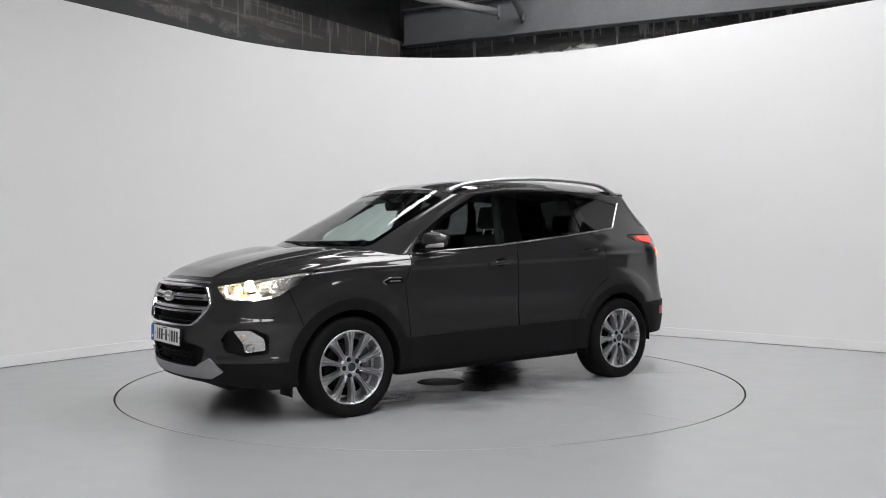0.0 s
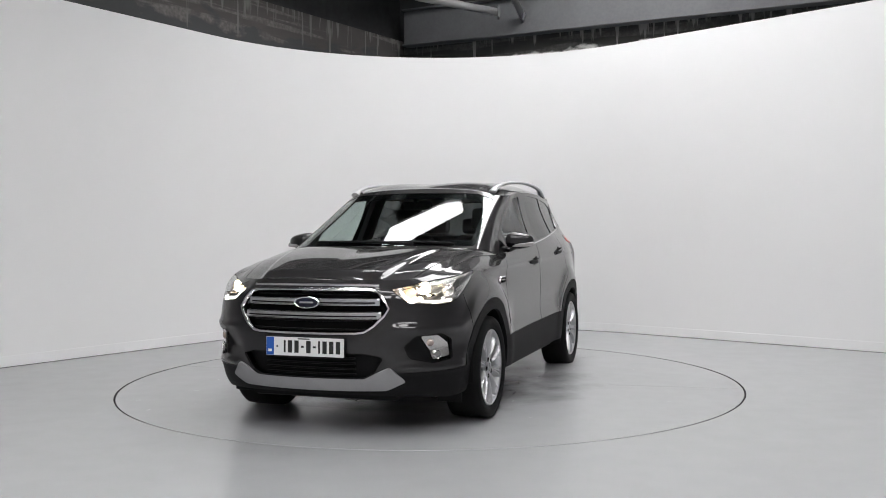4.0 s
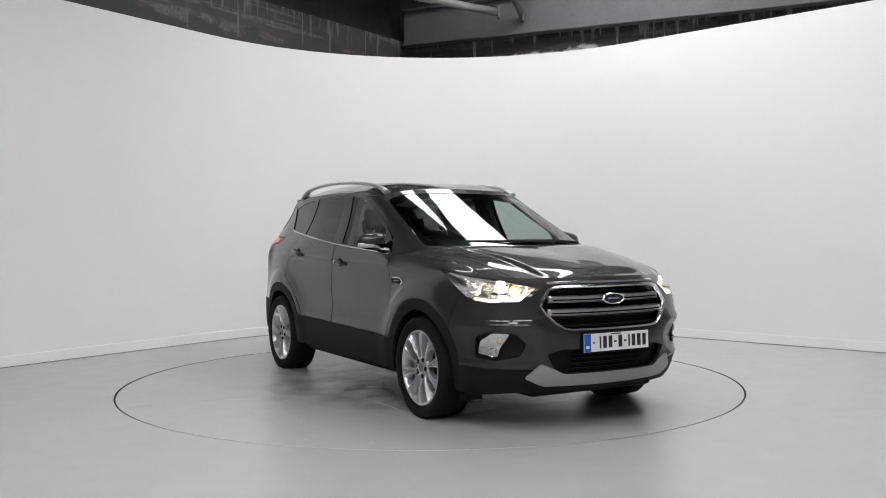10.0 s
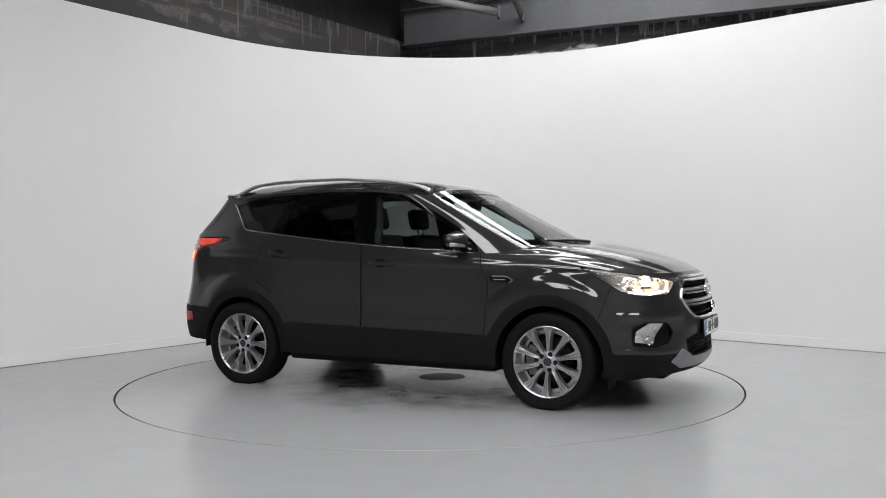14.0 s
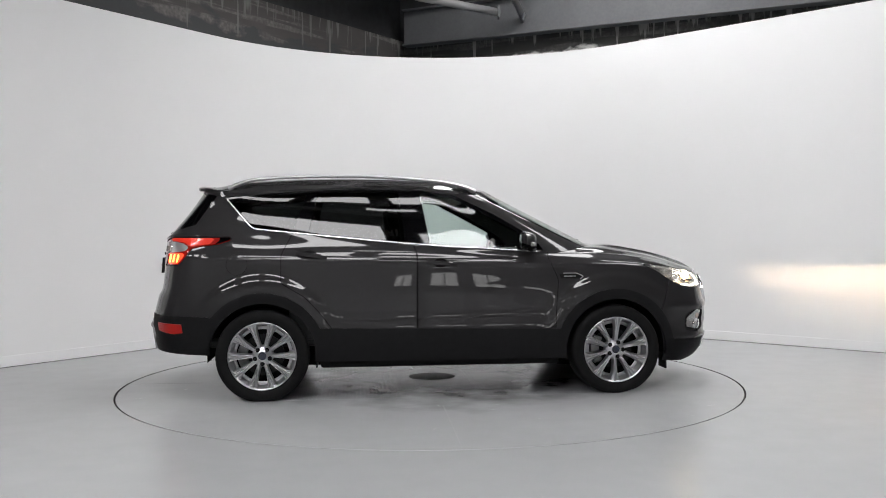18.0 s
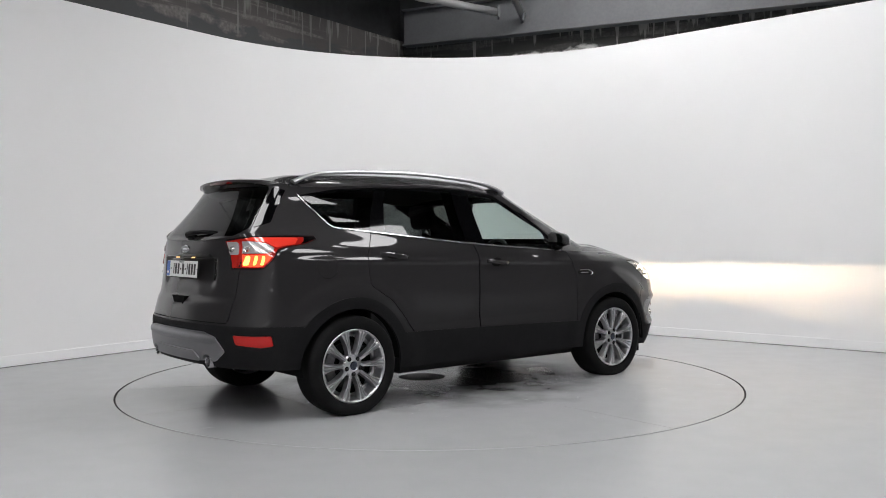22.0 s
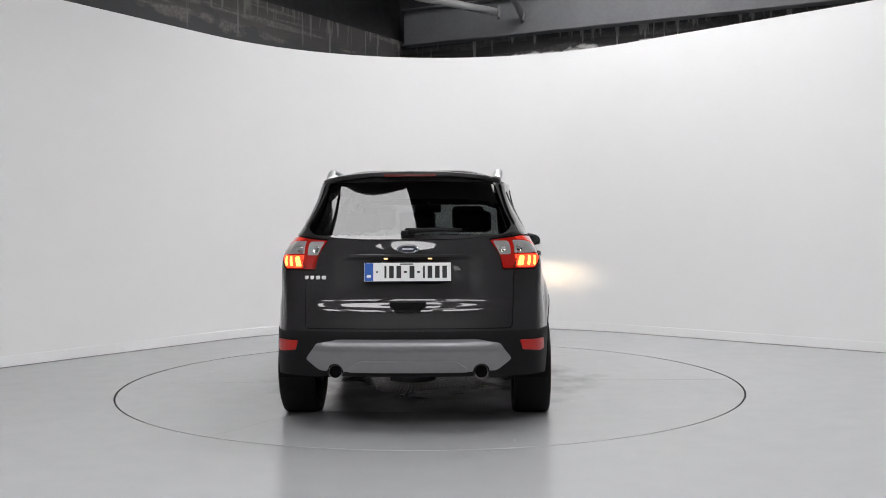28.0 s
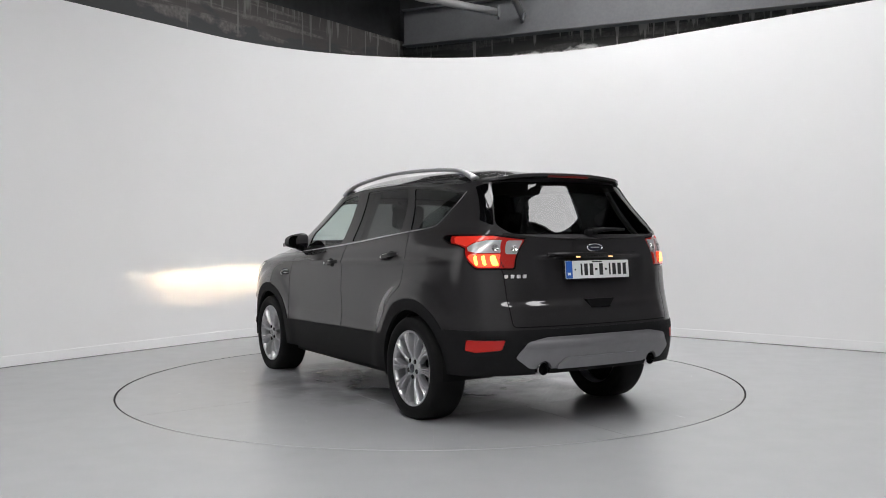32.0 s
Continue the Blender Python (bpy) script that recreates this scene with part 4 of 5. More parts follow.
# ---- bonnet, roof, greenhouse ----
def build_upper():
    # the bonnet ends at a seam along the wing's top edge
    p = HOOD
    hood, wing = cut_out(p, p.v[:, 1] - np.interp(p.v[:, 0], [0.8, 1.2, 1.6, 1.95, 2.2], [0.742, 0.722, 0.672, 0.60, 0.52]), 0.006)
    whole("bonnet", hood, M_PAINT, "", 0.016)
    both("wing_top", wing, M_PAINT, "", 0.012)
    whole("under_bonnet", moved(HOOD, -0.03), M_VOID)
    whole("roof", ROOF, M_PAINT, "", 0.01)
    whole("headlining", moved(ROOF, -0.04), M_LINING)
    # glazing
    s = UP
    wsp = [(1.27, -0.2, 1.160), (1.20, 0.53, 1.160), (1.10, 0.695, 1.156), (1.05, 0.702, 1.180), (0.365, 0.637, 1.510), (0.38, 0.50, 1.562), (0.43, -0.2, 1.588)]
    ws, s = cut_out(s, sd_uz(s, UP, wsp, 0.05))
    whole("windscreen", moved(ws, -0.003), M_CLEAR, "clear windscreen")
    band = clip(ws, -0.045 - sd_uz(ws, UP, wsp, 0.05))
    whole("windscreen_border", moved(band, -0.006), M_GLOSS)
    bl = [(-2.13, -0.2, 1.226), (-2.065, 0.580, 1.234), (-1.985, 0.655, 1.300), (-1.815, 0.560, 1.572), (-1.85, -0.2, 1.596)]
    back, s = cut_out(s, sd_uz(s, UP, bl, 0.04))
    whole("rear_window", moved(back, -0.004), M_PRIVACY, "dark tinted tailgate glass", parent=GATE_OB)
    wing = [(-1.985, 0.660, 1.290), (-1.87, 0.695, 1.325), (-1.70, 0.60, 1.545), (-1.79, 0.565, 1.562)]
    gl, s = cut_out(s, sd_uz(s, UP, wing, 0.01))
    both("spoiler_side_blade", moved(gl, 0.004), M_GLOSS, "", 0.01)
    dlo = [(0.80, 1.109), (0.71, 1.225), (0.42, 1.395), (0.10, 1.548), (-0.16, 1.580), (-0.60, 1.592), (-1.05, 1.580), (-1.36, 1.558), (-1.622, 1.512), (-1.615, 1.490), (-1.425, 1.292), (-1.345, 1.284), (-0.85, 1.232), (-0.45, 1.192), (0.0, 1.154), (0.40, 1.128)]
    side = s.v[:, 1] > 0.45
    g = np.where(side, sd_xz(s, dlo, 0.02), 9.0)
    trim, s = cut_out(s, g)
    both("pillar_panel", s, M_PAINT, "", 0.01)
    for name, poly, m, owner in (("front_door_glass", [(0.64, 1.122), (0.60, 1.262), (0.10, 1.522), (-0.155, 1.556), (-0.092, 1.172), (0.40, 1.136)], M_SIDEGLASS, DOORS_F),
                                 ("rear_door_glass", [(-0.277, 1.188), (-0.322, 1.570), (-0.60, 1.574), (-0.935, 1.566), (-1.005, 1.256), (-0.85, 1.242)], M_PRIVACY, DOORS_R),
                                 ("quarter_glass", [(-1.125, 1.268), (-1.015, 1.562), (-1.36, 1.540), (-1.595, 1.498), (-1.42, 1.304), (-1.345, 1.295)], M_PRIVACY, (None, None))):
        pane, trim = cut_out(trim, sd_xz(trim, poly, 0.025))
        pane = rim(moved(pane, -0.004), 0.004)
        add(name, pane, m, owner[0] or CAR)
        add(name, mirrored(pane), m, owner[1] or CAR)
    both("window_trim", moved(trim, 0.001), M_GLOSS, "", 0.01)
    # chrome line under the windows and up the rear pillar
    pts = [(0.76, 1.104), (0.40, 1.128), (0.0, 1.153), (-0.45, 1.191), (-0.85, 1.231), (-1.20, 1.267), (-1.36, 1.284), (-1.43, 1.302), (-1.50, 1.375), (-1.60, 1.488), (-1.625, 1.516)]

    def strip():
        out = []
        for a, b in spline(pts, 90):
            y = at_y(UPSIDE, a, b)
            p, nn = on(UPSIDE, (a, y, b))
            out.append((Vector((a, y, b)) + nn * 0.003, nn))
        return ribbon(out, 0.011, 0.003)
    sided("window_chrome", strip, M_BRIGHT, "thin bright chrome window trim")
    # cowl
    bm = bmesh.new()
    for k in range(-9, 10):
        y = k * 0.07
        box(bm, 1.20 - 0.22 * abs(y) ** 1.8, 1.30 - 0.30 * abs(y) ** 2.0, y - 0.036, y + 0.036, 1.11, 1.146 - 0.02 * abs(y), 0.006)
    part("cowl_panel", bm, M_BLACK, CAR)


build_upper()


def build_spoiler():
    rows = []
    for t in np.linspace(11.0, 14.0, 24):
        p = catmull(TOP, np.array([t]))[0]
        k = ramp(np.array([t]), 11.0, 12.2)[0]
        reach = 0.012 + 0.045 * k
        rows.append([(p[0] + 0.06, p[1] * 0.985, p[2] + 0.008), (p[0] - reach * 0.5, p[1], p[2] + 0.012), (p[0] - reach, p[1], p[2] + 0.004),
                     (p[0] - reach, p[1], p[2] - 0.014), (p[0] - reach * 0.4, p[1] * 0.995, p[2] - 0.026), (p[0] + 0.02, p[1] * 0.99, p[2] - 0.03)])
    rows += [[(x, -y, z) for x, y, z in r] for r in rows[-2::-1]]
    bm = bmesh.new()
    vs = [[bm.verts.new(q) for q in r] for r in rows]
    for a, b in zip(vs, vs[1:]):
        for k in range(5):
            bm.faces.new((a[k], a[k + 1], b[k + 1], b[k]))
    bm.faces.new(vs[0])
    bm.faces.new(vs[-1][::-1])
    bmesh.ops.recalc_face_normals(bm, faces=bm.faces)
    sp = part("roof_spoiler", bm, M_PAINT, CAR, angle=50)
    bm = bmesh.new()
    box(bm, -1.908, -1.885, -0.165, 0.165, 1.606, 1.621, 0.003)
    part("high_brake_light", bm, M_DIMRED, sp, "long red brake light")


build_spoiler()


def build_rails():
    def rail():
        bm = bmesh.new()
        pts = [(0.29, 0.598, 1.576), (0.20, 0.602, 1.614), (0.02, 0.608, 1.652), (-0.30, 0.611, 1.682), (-0.62, 0.609, 1.697), (-1.00, 0.598, 1.696), (-1.35, 0.576, 1.680), (-1.50, 0.564, 1.654), (-1.62, 0.553, 1.604)]
        q = spline(pts, 44)
        tube(bm, q, [0.020 + 0.014 * abs(i / 43 - 0.5) ** 3 * 8 for i in range(44)], 12, flat=0.62)
        return bm

    a = sided("roof_rail", rail, M_SATIN, "satin silver roof rail")
    for x0, x1, z in ((0.24, 0.10, 1.586), (-1.38, -1.58, 1.600)):
        def foot():
            y = 0.601 if x0 > 0 else 0.565
            return tube(bmesh.new(), spline([(x0, y, z - 0.01), ((x0 + x1) / 2, y, z + 0.006), (x1, y, z)], 8), 0.014, 10, flat=1.1)
        sided("rail_foot", foot, M_BLACK, "", a)
    # dark channel beside the rail

    def ditch():
        pts = [(Vector((p[0], p[1] - 0.04, p[2] + 0.010)), Vector((0, 0.25, 0.97))) for p in cuts(TOP, 4.2, 10.8, 40)]
        return ribbon(pts, 0.022, 0.006)
    sided("roof_channel", ditch, M_GLOSS)


build_rails()


# ---- wheels ----
def build_wheel():
    w = new("wheel")
    w.parent = CAR
    bm = lathe([(0.236, -0.10), (0.262, -0.118), (0.300, -0.122), (0.330, -0.117), (0.3415, -0.100), (0.345, -0.07), (0.345, 0.07), (0.3415, 0.098), (0.330, 0.114),
                (0.318, 0.119), (0.314, 0.1205), (0.296, 0.122), (0.270, 0.116), (0.257, 0.108), (0.250, 0.10)], 96)
    # the weight of the car flattens the tread on the deck and bulges the wall above it
    for v in bm.verts:
        r = math.hypot(v.co.x, v.co.z)
        low = max(0.0, -v.co.z / r) ** 8 * ramp(np.array(r), 0.25, 0.32)
        v.co.y += math.copysign(0.006, v.co.y) * float(low) * (1 if abs(v.co.y) > 0.09 else 0)
        v.co.z = max(v.co.z, DROP - HUB_Z + 0.0005)
    part("tyre", bm, M_TYRE, w, angle=60)
    bm = lathe([(0.252, 0.100), (0.253, 0.107), (0.249, 0.110), (0.243, 0.107), (0.238, 0.100), (0.234, 0.086), (0.231, 0.06), (0.222, 0.02), (0.220, -0.02), (0.226, -0.09), (0.236, -0.10)], 80)
    part("rim", bm, M_ALLOY, w, angle=50)
    bm = lathe([(0.196, 0.030), (0.200, 0.034), (0.214, 0.034), (0.221, 0.030)], 80)
    part("barrel_step", bm, M_ALLOY, w, angle=50)
    bm = lathe([(0.0, -0.03), (0.222, -0.03)], 48)
    part("barrel_shadow", bm, M_VOID, w)
    bm = lathe([(0.0, 0.012), (0.07, 0.012), (0.072, 0.0), (0.155, 0.0), (0.155, -0.012)], 48)
    part("brake_disc", bm, M_DARKMETAL, w, angle=30)
    bm = lathe([(0.0, 0.096), (0.026, 0.096), (0.030, 0.093)], 32)
    part("centre_cap", bm, M_BADGE, w)
    bm = lathe([(0.030, 0.095), (0.034, 0.099), (0.039, 0.096), (0.066, 0.088), (0.078, 0.074), (0.080, 0.03)], 40)
    part("hub", bm, M_ALLOY, w, angle=30)
    # ten flared spokes, each with a raised spine between two hollow flutes
    rr = (0.058, 0.080, 0.110, 0.145, 0.185, 0.215, 0.232, 0.242)
    ww = (0.0120, 0.0122, 0.0130, 0.0152, 0.0205, 0.0285, 0.0365, 0.0430)
    yy = (0.084, 0.091, 0.098, 0.103, 0.106, 0.107, 0.107, 0.106)
    gd = (0.000, 0.002, 0.005, 0.009, 0.013, 0.014, 0.011, 0.004)
    bm = bmesh.new()
    rings = []
    for r, h, y, g in zip(rr, ww, yy, gd):
        prof = [(-h - 0.005, y - 0.045), (-h, y - 0.006), (-h * 0.90, y - 0.001), (-h * 0.72, y - 0.002), (-h * 0.50, y - g), (-h * 0.28, y - g * 0.8), (-h * 0.12, y + 0.001), (h * 0.12, y + 0.001),
                (h * 0.28, y - g * 0.8), (h * 0.50, y - g), (h * 0.72, y - 0.002), (h * 0.90, y - 0.001), (h, y - 0.006), (h + 0.005, y - 0.045)]
        rings.append([bm.verts.new((a, b, r)) for a, b in prof])
    for a, b in zip(rings, rings[1:]):
        for k in range(13):
            bm.faces.new((a[k], a[k + 1], b[k + 1], b[k]))
    bmesh.ops.recalc_face_normals(bm, faces=bm.faces)
    sp = part("spoke", bm, M_ALLOY, w, angle=22)
    sp.matrix_basis = Matrix.Rotation(radians(18), 4, "Y")
    for k in range(1, 10):
        o = link("spoke", sp.data, None, w)
        o.matrix_basis = Matrix.Rotation(radians(18 + 36 * k), 4, "Y")
    bm = lathe([(0.0, 0.096), (0.006, 0.096), (0.0085, 0.093), (0.009, 0.078)], 6)
    bmesh.ops.translate(bm, verts=bm.verts, vec=(0, 0.002, 0.056))
    nut = part("wheel_nut", bm, M_DARKMETAL, w, angle=20)
    bm = lathe([(0.0, 0.0), (0.0155, 0.0), (0.017, -0.003)], 20)
    bmesh.ops.translate(bm, verts=bm.verts, vec=(0, 0.0950, 0.056))
    cup = part("nut_recess", bm, M_VOID, w)
    for k in range(5):
        for src in (nut, cup):
            if k == 0:
                src.matrix_basis = Matrix.Rotation(radians(36), 4, "Y")
                continue
            o = link(src.name.split(".")[0], src.data, None, w)
            o.matrix_basis = Matrix.Rotation(radians(36 + 72 * k), 4, "Y")
    return w


def caliper(x):
    """The brake caliper behind the spokes, over the rear edge of the disc."""
    def make():
        bm = bmesh.new()
        for a in (-24, 0, 24):
            box(bm, -0.035, 0.035, -0.03, 0.03, -0.042, 0.042, 0.010, pose(x - 0.150 * math.cos(radians(a)), 0.793, HUB_Z + 0.150 * math.sin(radians(a)), 0, a, 0))
        return bm
    return make


WHEEL_Y, FRONT_Y = 0.790, 0.782
W0 = build_wheel()
W0.matrix_basis = pose(HUB_X, FRONT_Y, HUB_Z) @ Matrix.Rotation(radians(-15), 4, "Y")
for _x, _y, _r, _spin in ((-HUB_X, WHEEL_Y, 0, 0), (HUB_X, -FRONT_Y, 180, 15), (-HUB_X, -WHEEL_Y, 180, 0)):
    copy_thing(W0, pose(_x, _y, HUB_Z, 0, 0, _r) @ Matrix.Rotation(radians(_spin), 4, "Y"))
for _x in (HUB_X, -HUB_X):
    sided("brake_caliper", caliper(_x), M_CALIPER, "grey brake caliper")


def build_liners():
    for hx in (HUB_X, -HUB_X):
        def liner():
            bm = bmesh.new()
            rows = []
            for k in range(25):
                a = radians(-6 + 192 * k / 24)
                rows.append([bm.verts.new((hx + 0.40 * math.cos(a), y, HUB_Z + 0.40 * math.sin(a))) for y in (0.50, 0.885)] + [bm.verts.new((hx + 0.05 * math.cos(a), 0.50, HUB_Z + 0.05 * math.sin(a)))])
            for a, b in zip(rows, rows[1:]):
                bm.faces.new((a[0], a[1], b[1], b[0]))
                bm.faces.new((a[2], a[0], b[0], b[2]))
            return bm
        sided("arch_liner", liner, M_VOID)
    bm = bmesh.new()
    box(bm, -1.20, 2.08, -0.50, 0.50, 0.215, 0.42, 0.03)
    box(bm, -1.72, -1.18, -0.50, 0.50, 0.30, 0.42, 0.03)
    box(bm, -2.14, -1.70, -0.62, 0.62, 0.385, 0.50, 0.03)
    box(bm, -0.92, 0.92, -0.80, 0.80, 0.235, 0.40, 0.02)
    part("underbody", bm, M_BLACK, CAR)

    def flap(x, y0, z0=0.18):
        def make():
            bm = bmesh.new()
            box(bm, x - 0.006, x + 0.006, y0, y0 + 0.16, z0, 0.36, 0.004)
            return bm
        return make
    sided("mud_flap", flap(1.765, 0.66), M_BLACK)
    sided("mud_flap", flap(-0.945, 0.72, 0.25), M_BLACK)


build_liners()


# ---- headlamps ----
def build_headlamp():
    s = HEAD_S
    lenses = both("headlamp", moved(s, -0.001), M_LENS, "clear lit headlamp")
    housing = rim(moved(s, -0.002), np.array([0.11]))
    housing = Surf(housing.v[len(s.v):], housing.n[len(s.v):], housing.f[len(s.f):] - len(s.v))        # side walls alone
    back = moved(s, -0.105)
    for o, f in zip(lenses, (lambda q: q, mirrored)):
        add("reflector_bowl", f(back), M_BOWL, o)
        add("bezel", f(housing), M_BEZEL, o)
    # daylight strip: along the lower edge and up at the inner end
    lower = [(2.10, 0.545, 0.898), (2.085, 0.575, 0.842), (2.06, 0.64, 0.832), (1.99, 0.74, 0.826), (1.90, 0.80, 0.838)]
    upper = [(2.02, 0.62, 0.905), (1.92, 0.72, 0.935), (1.78, 0.79, 0.965), (1.65, 0.83, 0.990)]

    def strip(pts, w, d):
        return lambda: ribbon(line_on(HEAD_S, pts, 26, d), w, 0.006)
    sided("daylight_strip", strip(lower, 0.014, -0.018), M_DRL, "white lit daylight strip", lenses)
    sided("upper_chrome", strip(upper, 0.016, -0.016), M_BOWL, "", lenses)

    def lamp(x, y, z, r, out):
        def make():
            bm = lathe([(0.0, 0.022), (r * 0.45, 0.018), (r * 0.8, 0.008), (r, 0.0), (r * 1.12, 0.002), (r * 1.2, -0.02)], 28, axis="X")
            return put(bm, (x, y, z), out)
        return make
    sided("projector", lamp(1.990, 0.655, 0.905, 0.033, (0.96, 0.28, 0)), M_PROJ, "lit projector lens", lenses)
    sided("indicator", lamp(2.035, 0.585, 0.875, 0.026, (0.96, 0.28, 0)), M_AMBER, "amber indicator bulb bowl", lenses)
    sided("outer_bowl", lamp(1.865, 0.765, 0.892, 0.034, (0.90, 0.42, 0.05)), M_BOWL, "", lenses)

    # the filament is a slit under a shield, which cuts the beam off flat
    def slit():
        bm = bmesh.new()
        box(bm, 1.978, 1.980, 0.660, 0.690, 0.8688, 0.8700)
        return bm

    def shield():
        bm = bmesh.new()
        box(bm, 1.965, 2.040, 0.625, 0.715, 0.8702, 0.8722)
        for k, reach in enumerate((2.006, 2.034, 2.012, 2.046, 2.020, 2.054, 2.008, 2.040, 2.016)):
            box(bm, 1.965, reach, 0.625 + 0.01 * k , 0.635 + 0.01 * k, 0.8610, 0.8625)
        box(bm, 1.965, 1.976, 0.625, 0.715, 0.8625, 0.8702)
        for y in (0.643, 0.704):
            box(bm, 1.976, 2.022, y, y + 0.003, 0.8625, 0.8702)
        return bm
    sided("lamp_shield", shield, M_VOID, "", lenses)
    sided("filament", slit, M_BEAM, "lit filament", lenses)


# weak emission stands in for lamplight caught by the bowls and upper chrome
M_BOWL = mat("glowing_reflector", (0.80, 0.80, 0.80), 0.16, metal=1.0, emit=(1.0, 0.93, 0.82), strength=0.10)
M_BEZEL = mat("lamp_bezel", (0.70, 0.70, 0.70), 0.25, metal=0.9)
M_AMBER = mat("amber_bowl", (0.78, 0.52, 0.26), 0.2, coat=1.0, emit=(1.0, 0.72, 0.42), strength=1.3)
build_headlamp()


# ---- tail lamps ----
def build_tail_lamp():
    s = TAIL_S
    bodies = both("tail_lamp", moved(s, -0.004), M_REDLENS, "red and clear lit tail lamp", 0.03)
    s = moved(s, 0.0005)

    def zone(name, poly, material, label, lift=0.002, r=0.008):
        z = clip(s, sd_uz(s, LOW, poly, r))
        z = rim(moved(z, lift), 0.006)
        add(name, z, material, bodies[0], label)
        add(name, mirrored(z), material, bodies[1], label)
    zone("dark_tip", [(-1.74, 0.88, 1.150), (-1.55, 0.86, 1.195), (-1.55, 0.86, 1.240), (-1.66, 0.83, 1.240), (-1.67, 0.85, 1.200)], M_GLOSS, "")
    zone("clear_window", [(-2.066, 0.66, 1.200), (-2.066, 0.66, 1.120), (-1.97, 0.77, 1.120), (-1.915, 0.81, 1.132), (-1.885, 0.83, 1.156), (-1.925, 0.80, 1.182), (-2.00, 0.745, 1.198)], M_WHITELENS, "clear reversing window")
    zone("lit_bar", [(-2.066, 0.66, 1.112), (-2.062, 0.665, 1.034), (-1.97, 0.77, 1.034), (-1.915, 0.81, 1.100), (-1.93, 0.80, 1.112)], M_REDLIT, "glowing red tail light bar")
    for x0, y0, x1, y1 in ((-2.056, 0.672, -2.022, 0.712), (-2.012, 0.722, -1.985, 0.752), (-1.977, 0.762, -1.950, 0.786)):
        zone("glowing_segment", [(x0, y0, 1.044), (x1 - 0.012, y1 - 0.012, 1.044), (x1, y1, 1.104), (x0 + 0.014, y0 + 0.014, 1.104)], M_AMBERLIT, "bright orange light segment", 0.004, 0.004)
    zone("inner_clear", [(-2.122, 0.530, 1.196), (-2.112, 0.568, 1.112), (-2.086, 0.636, 1.112), (-2.086, 0.636, 1.196)], M_WHITELENS, "")
    zone("inner_red", [(-2.11, 0.578, 1.104), (-2.102, 0.600, 1.032), (-2.086, 0.636, 1.032), (-2.086, 0.636, 1.104)], M_REDLENS, "")
    zone("upper_red", [(-2.05, 0.68, 1.226), (-2.05, 0.68, 1.208), (-1.93, 0.80, 1.192), (-1.87, 0.84, 1.160), (-1.74, 0.87, 1.180), (-1.70, 0.85, 1.222)], M_REDLIT2, "")
    for _name, _x, _y, _z in (("reverse_bulb", -2.112, 0.585, 1.150), ("reverse_bulb", -2.045, 0.69, 1.155)):
        p, nn = on(s, (_x, _y, _z))
        for o, m in zip(bodies, (1, -1)):
            bm = lathe([(0.0, 0.006), (0.008, 0.006), (0.010, 0.004), (0.020, 0.0075), (0.022, 0.003)], 24, axis="X")
            part(_name, put(bm, (p.x, p.y * m, p.z), (nn.x, nn.y * m, nn.z)), M_CLEARLENS, o)
    zone("split", [(-2.08, 0.640, 1.222), (-2.07, 0.640, 1.03), (-2.07, 0.652, 1.03), (-2.08, 0.652, 1.222)], M_GLOSS, "", 0.008, 0.001)


M_REDLIT2 = mat("glowing_red_band", (0.5, 0.03, 0.02), 0.15, coat=1.0, emit=(1.0, 0.045, 0.02), strength=0.28)
build_tail_lamp()


# ---- nose ----
M_GRILLEBAR = mat("satin_grille_bar", (0.55, 0.55, 0.56), 0.30, metal=0.85)
def build_nose():
    pts = []
    half = [(0.0, 0.908), (0.20, 0.908), (0.38, 0.905), (0.432, 0.893), (0.475, 0.840), (0.502, 0.792), (0.480, 0.748), (0.425, 0.690), (0.372, 0.655), (0.32, 0.648), (0.15, 0.646), (0.0, 0.646)]
    loop = half + [(-y, z) for y, z in half[-2:0:-1]]
    for y, z in loop:
        x = at_x(NOSE, abs(y), z)
        p, n = on(NOSE, (x, abs(y), z))
        pts.append((Vector((x, y, z)) + Vector((0.006, 0, 0)), Vector((n.x, n.y if y >= 0 else -n.y, n.z)).normalized()))
    g = part("grille_frame", ribbon(pts, 0.019, 0.011, True), M_CHROME, CAR, "chrome six-sided grille frame")

    def bar(z, yw, w, t, lift=-0.012, droop=0.0):
        out = []
        for k in range(25):
            y = yw * (k / 12 - 1)
            zz = z - droop * (y / yw) ** 2
            out.append((Vector((at_x(NOSE, abs(y), zz) + lift, y, zz)), Vector((0.97, 0.22 * y / yw, 0.0)).normalized()))
        return ribbon(out, w, t)
    for z, yw in ((0.832, 0.440), (0.752, 0.455)):
        b = part("grille_bar", bar(z, yw, 0.042, 0.010), M_GRILLEBAR, g, "dark satin grille bar with bright edges")
        part("bar_slit", bar(z - 0.004, yw - 0.02, 0.009, 0.003, 0.0005), M_BLACK, b)
        for dz in (0.017, -0.017):
            part("bright_edge", bar(z + dz, yw - 0.01, 0.008, 0.006, 0.0), M_CHROME, b)
    for k in range(5):
        part("grille_slat", bar(0.875 - 0.052 * k, 0.40, 0.010, 0.006, -0.035), M_BLACK, g)
    part("bonnet_edge_strip", bar(0.934, 0.425, 0.020, 0.007, 0.004, 0.004), M_CHROME, CAR, "chrome strip on the bonnet's edge")
    for k in range(4):
        part("intake_slat", bar(0.495 - 0.032 * k, 0.30, 0.011, 0.008, -0.03), M_BLACK, CAR)
    return g


build_nose()


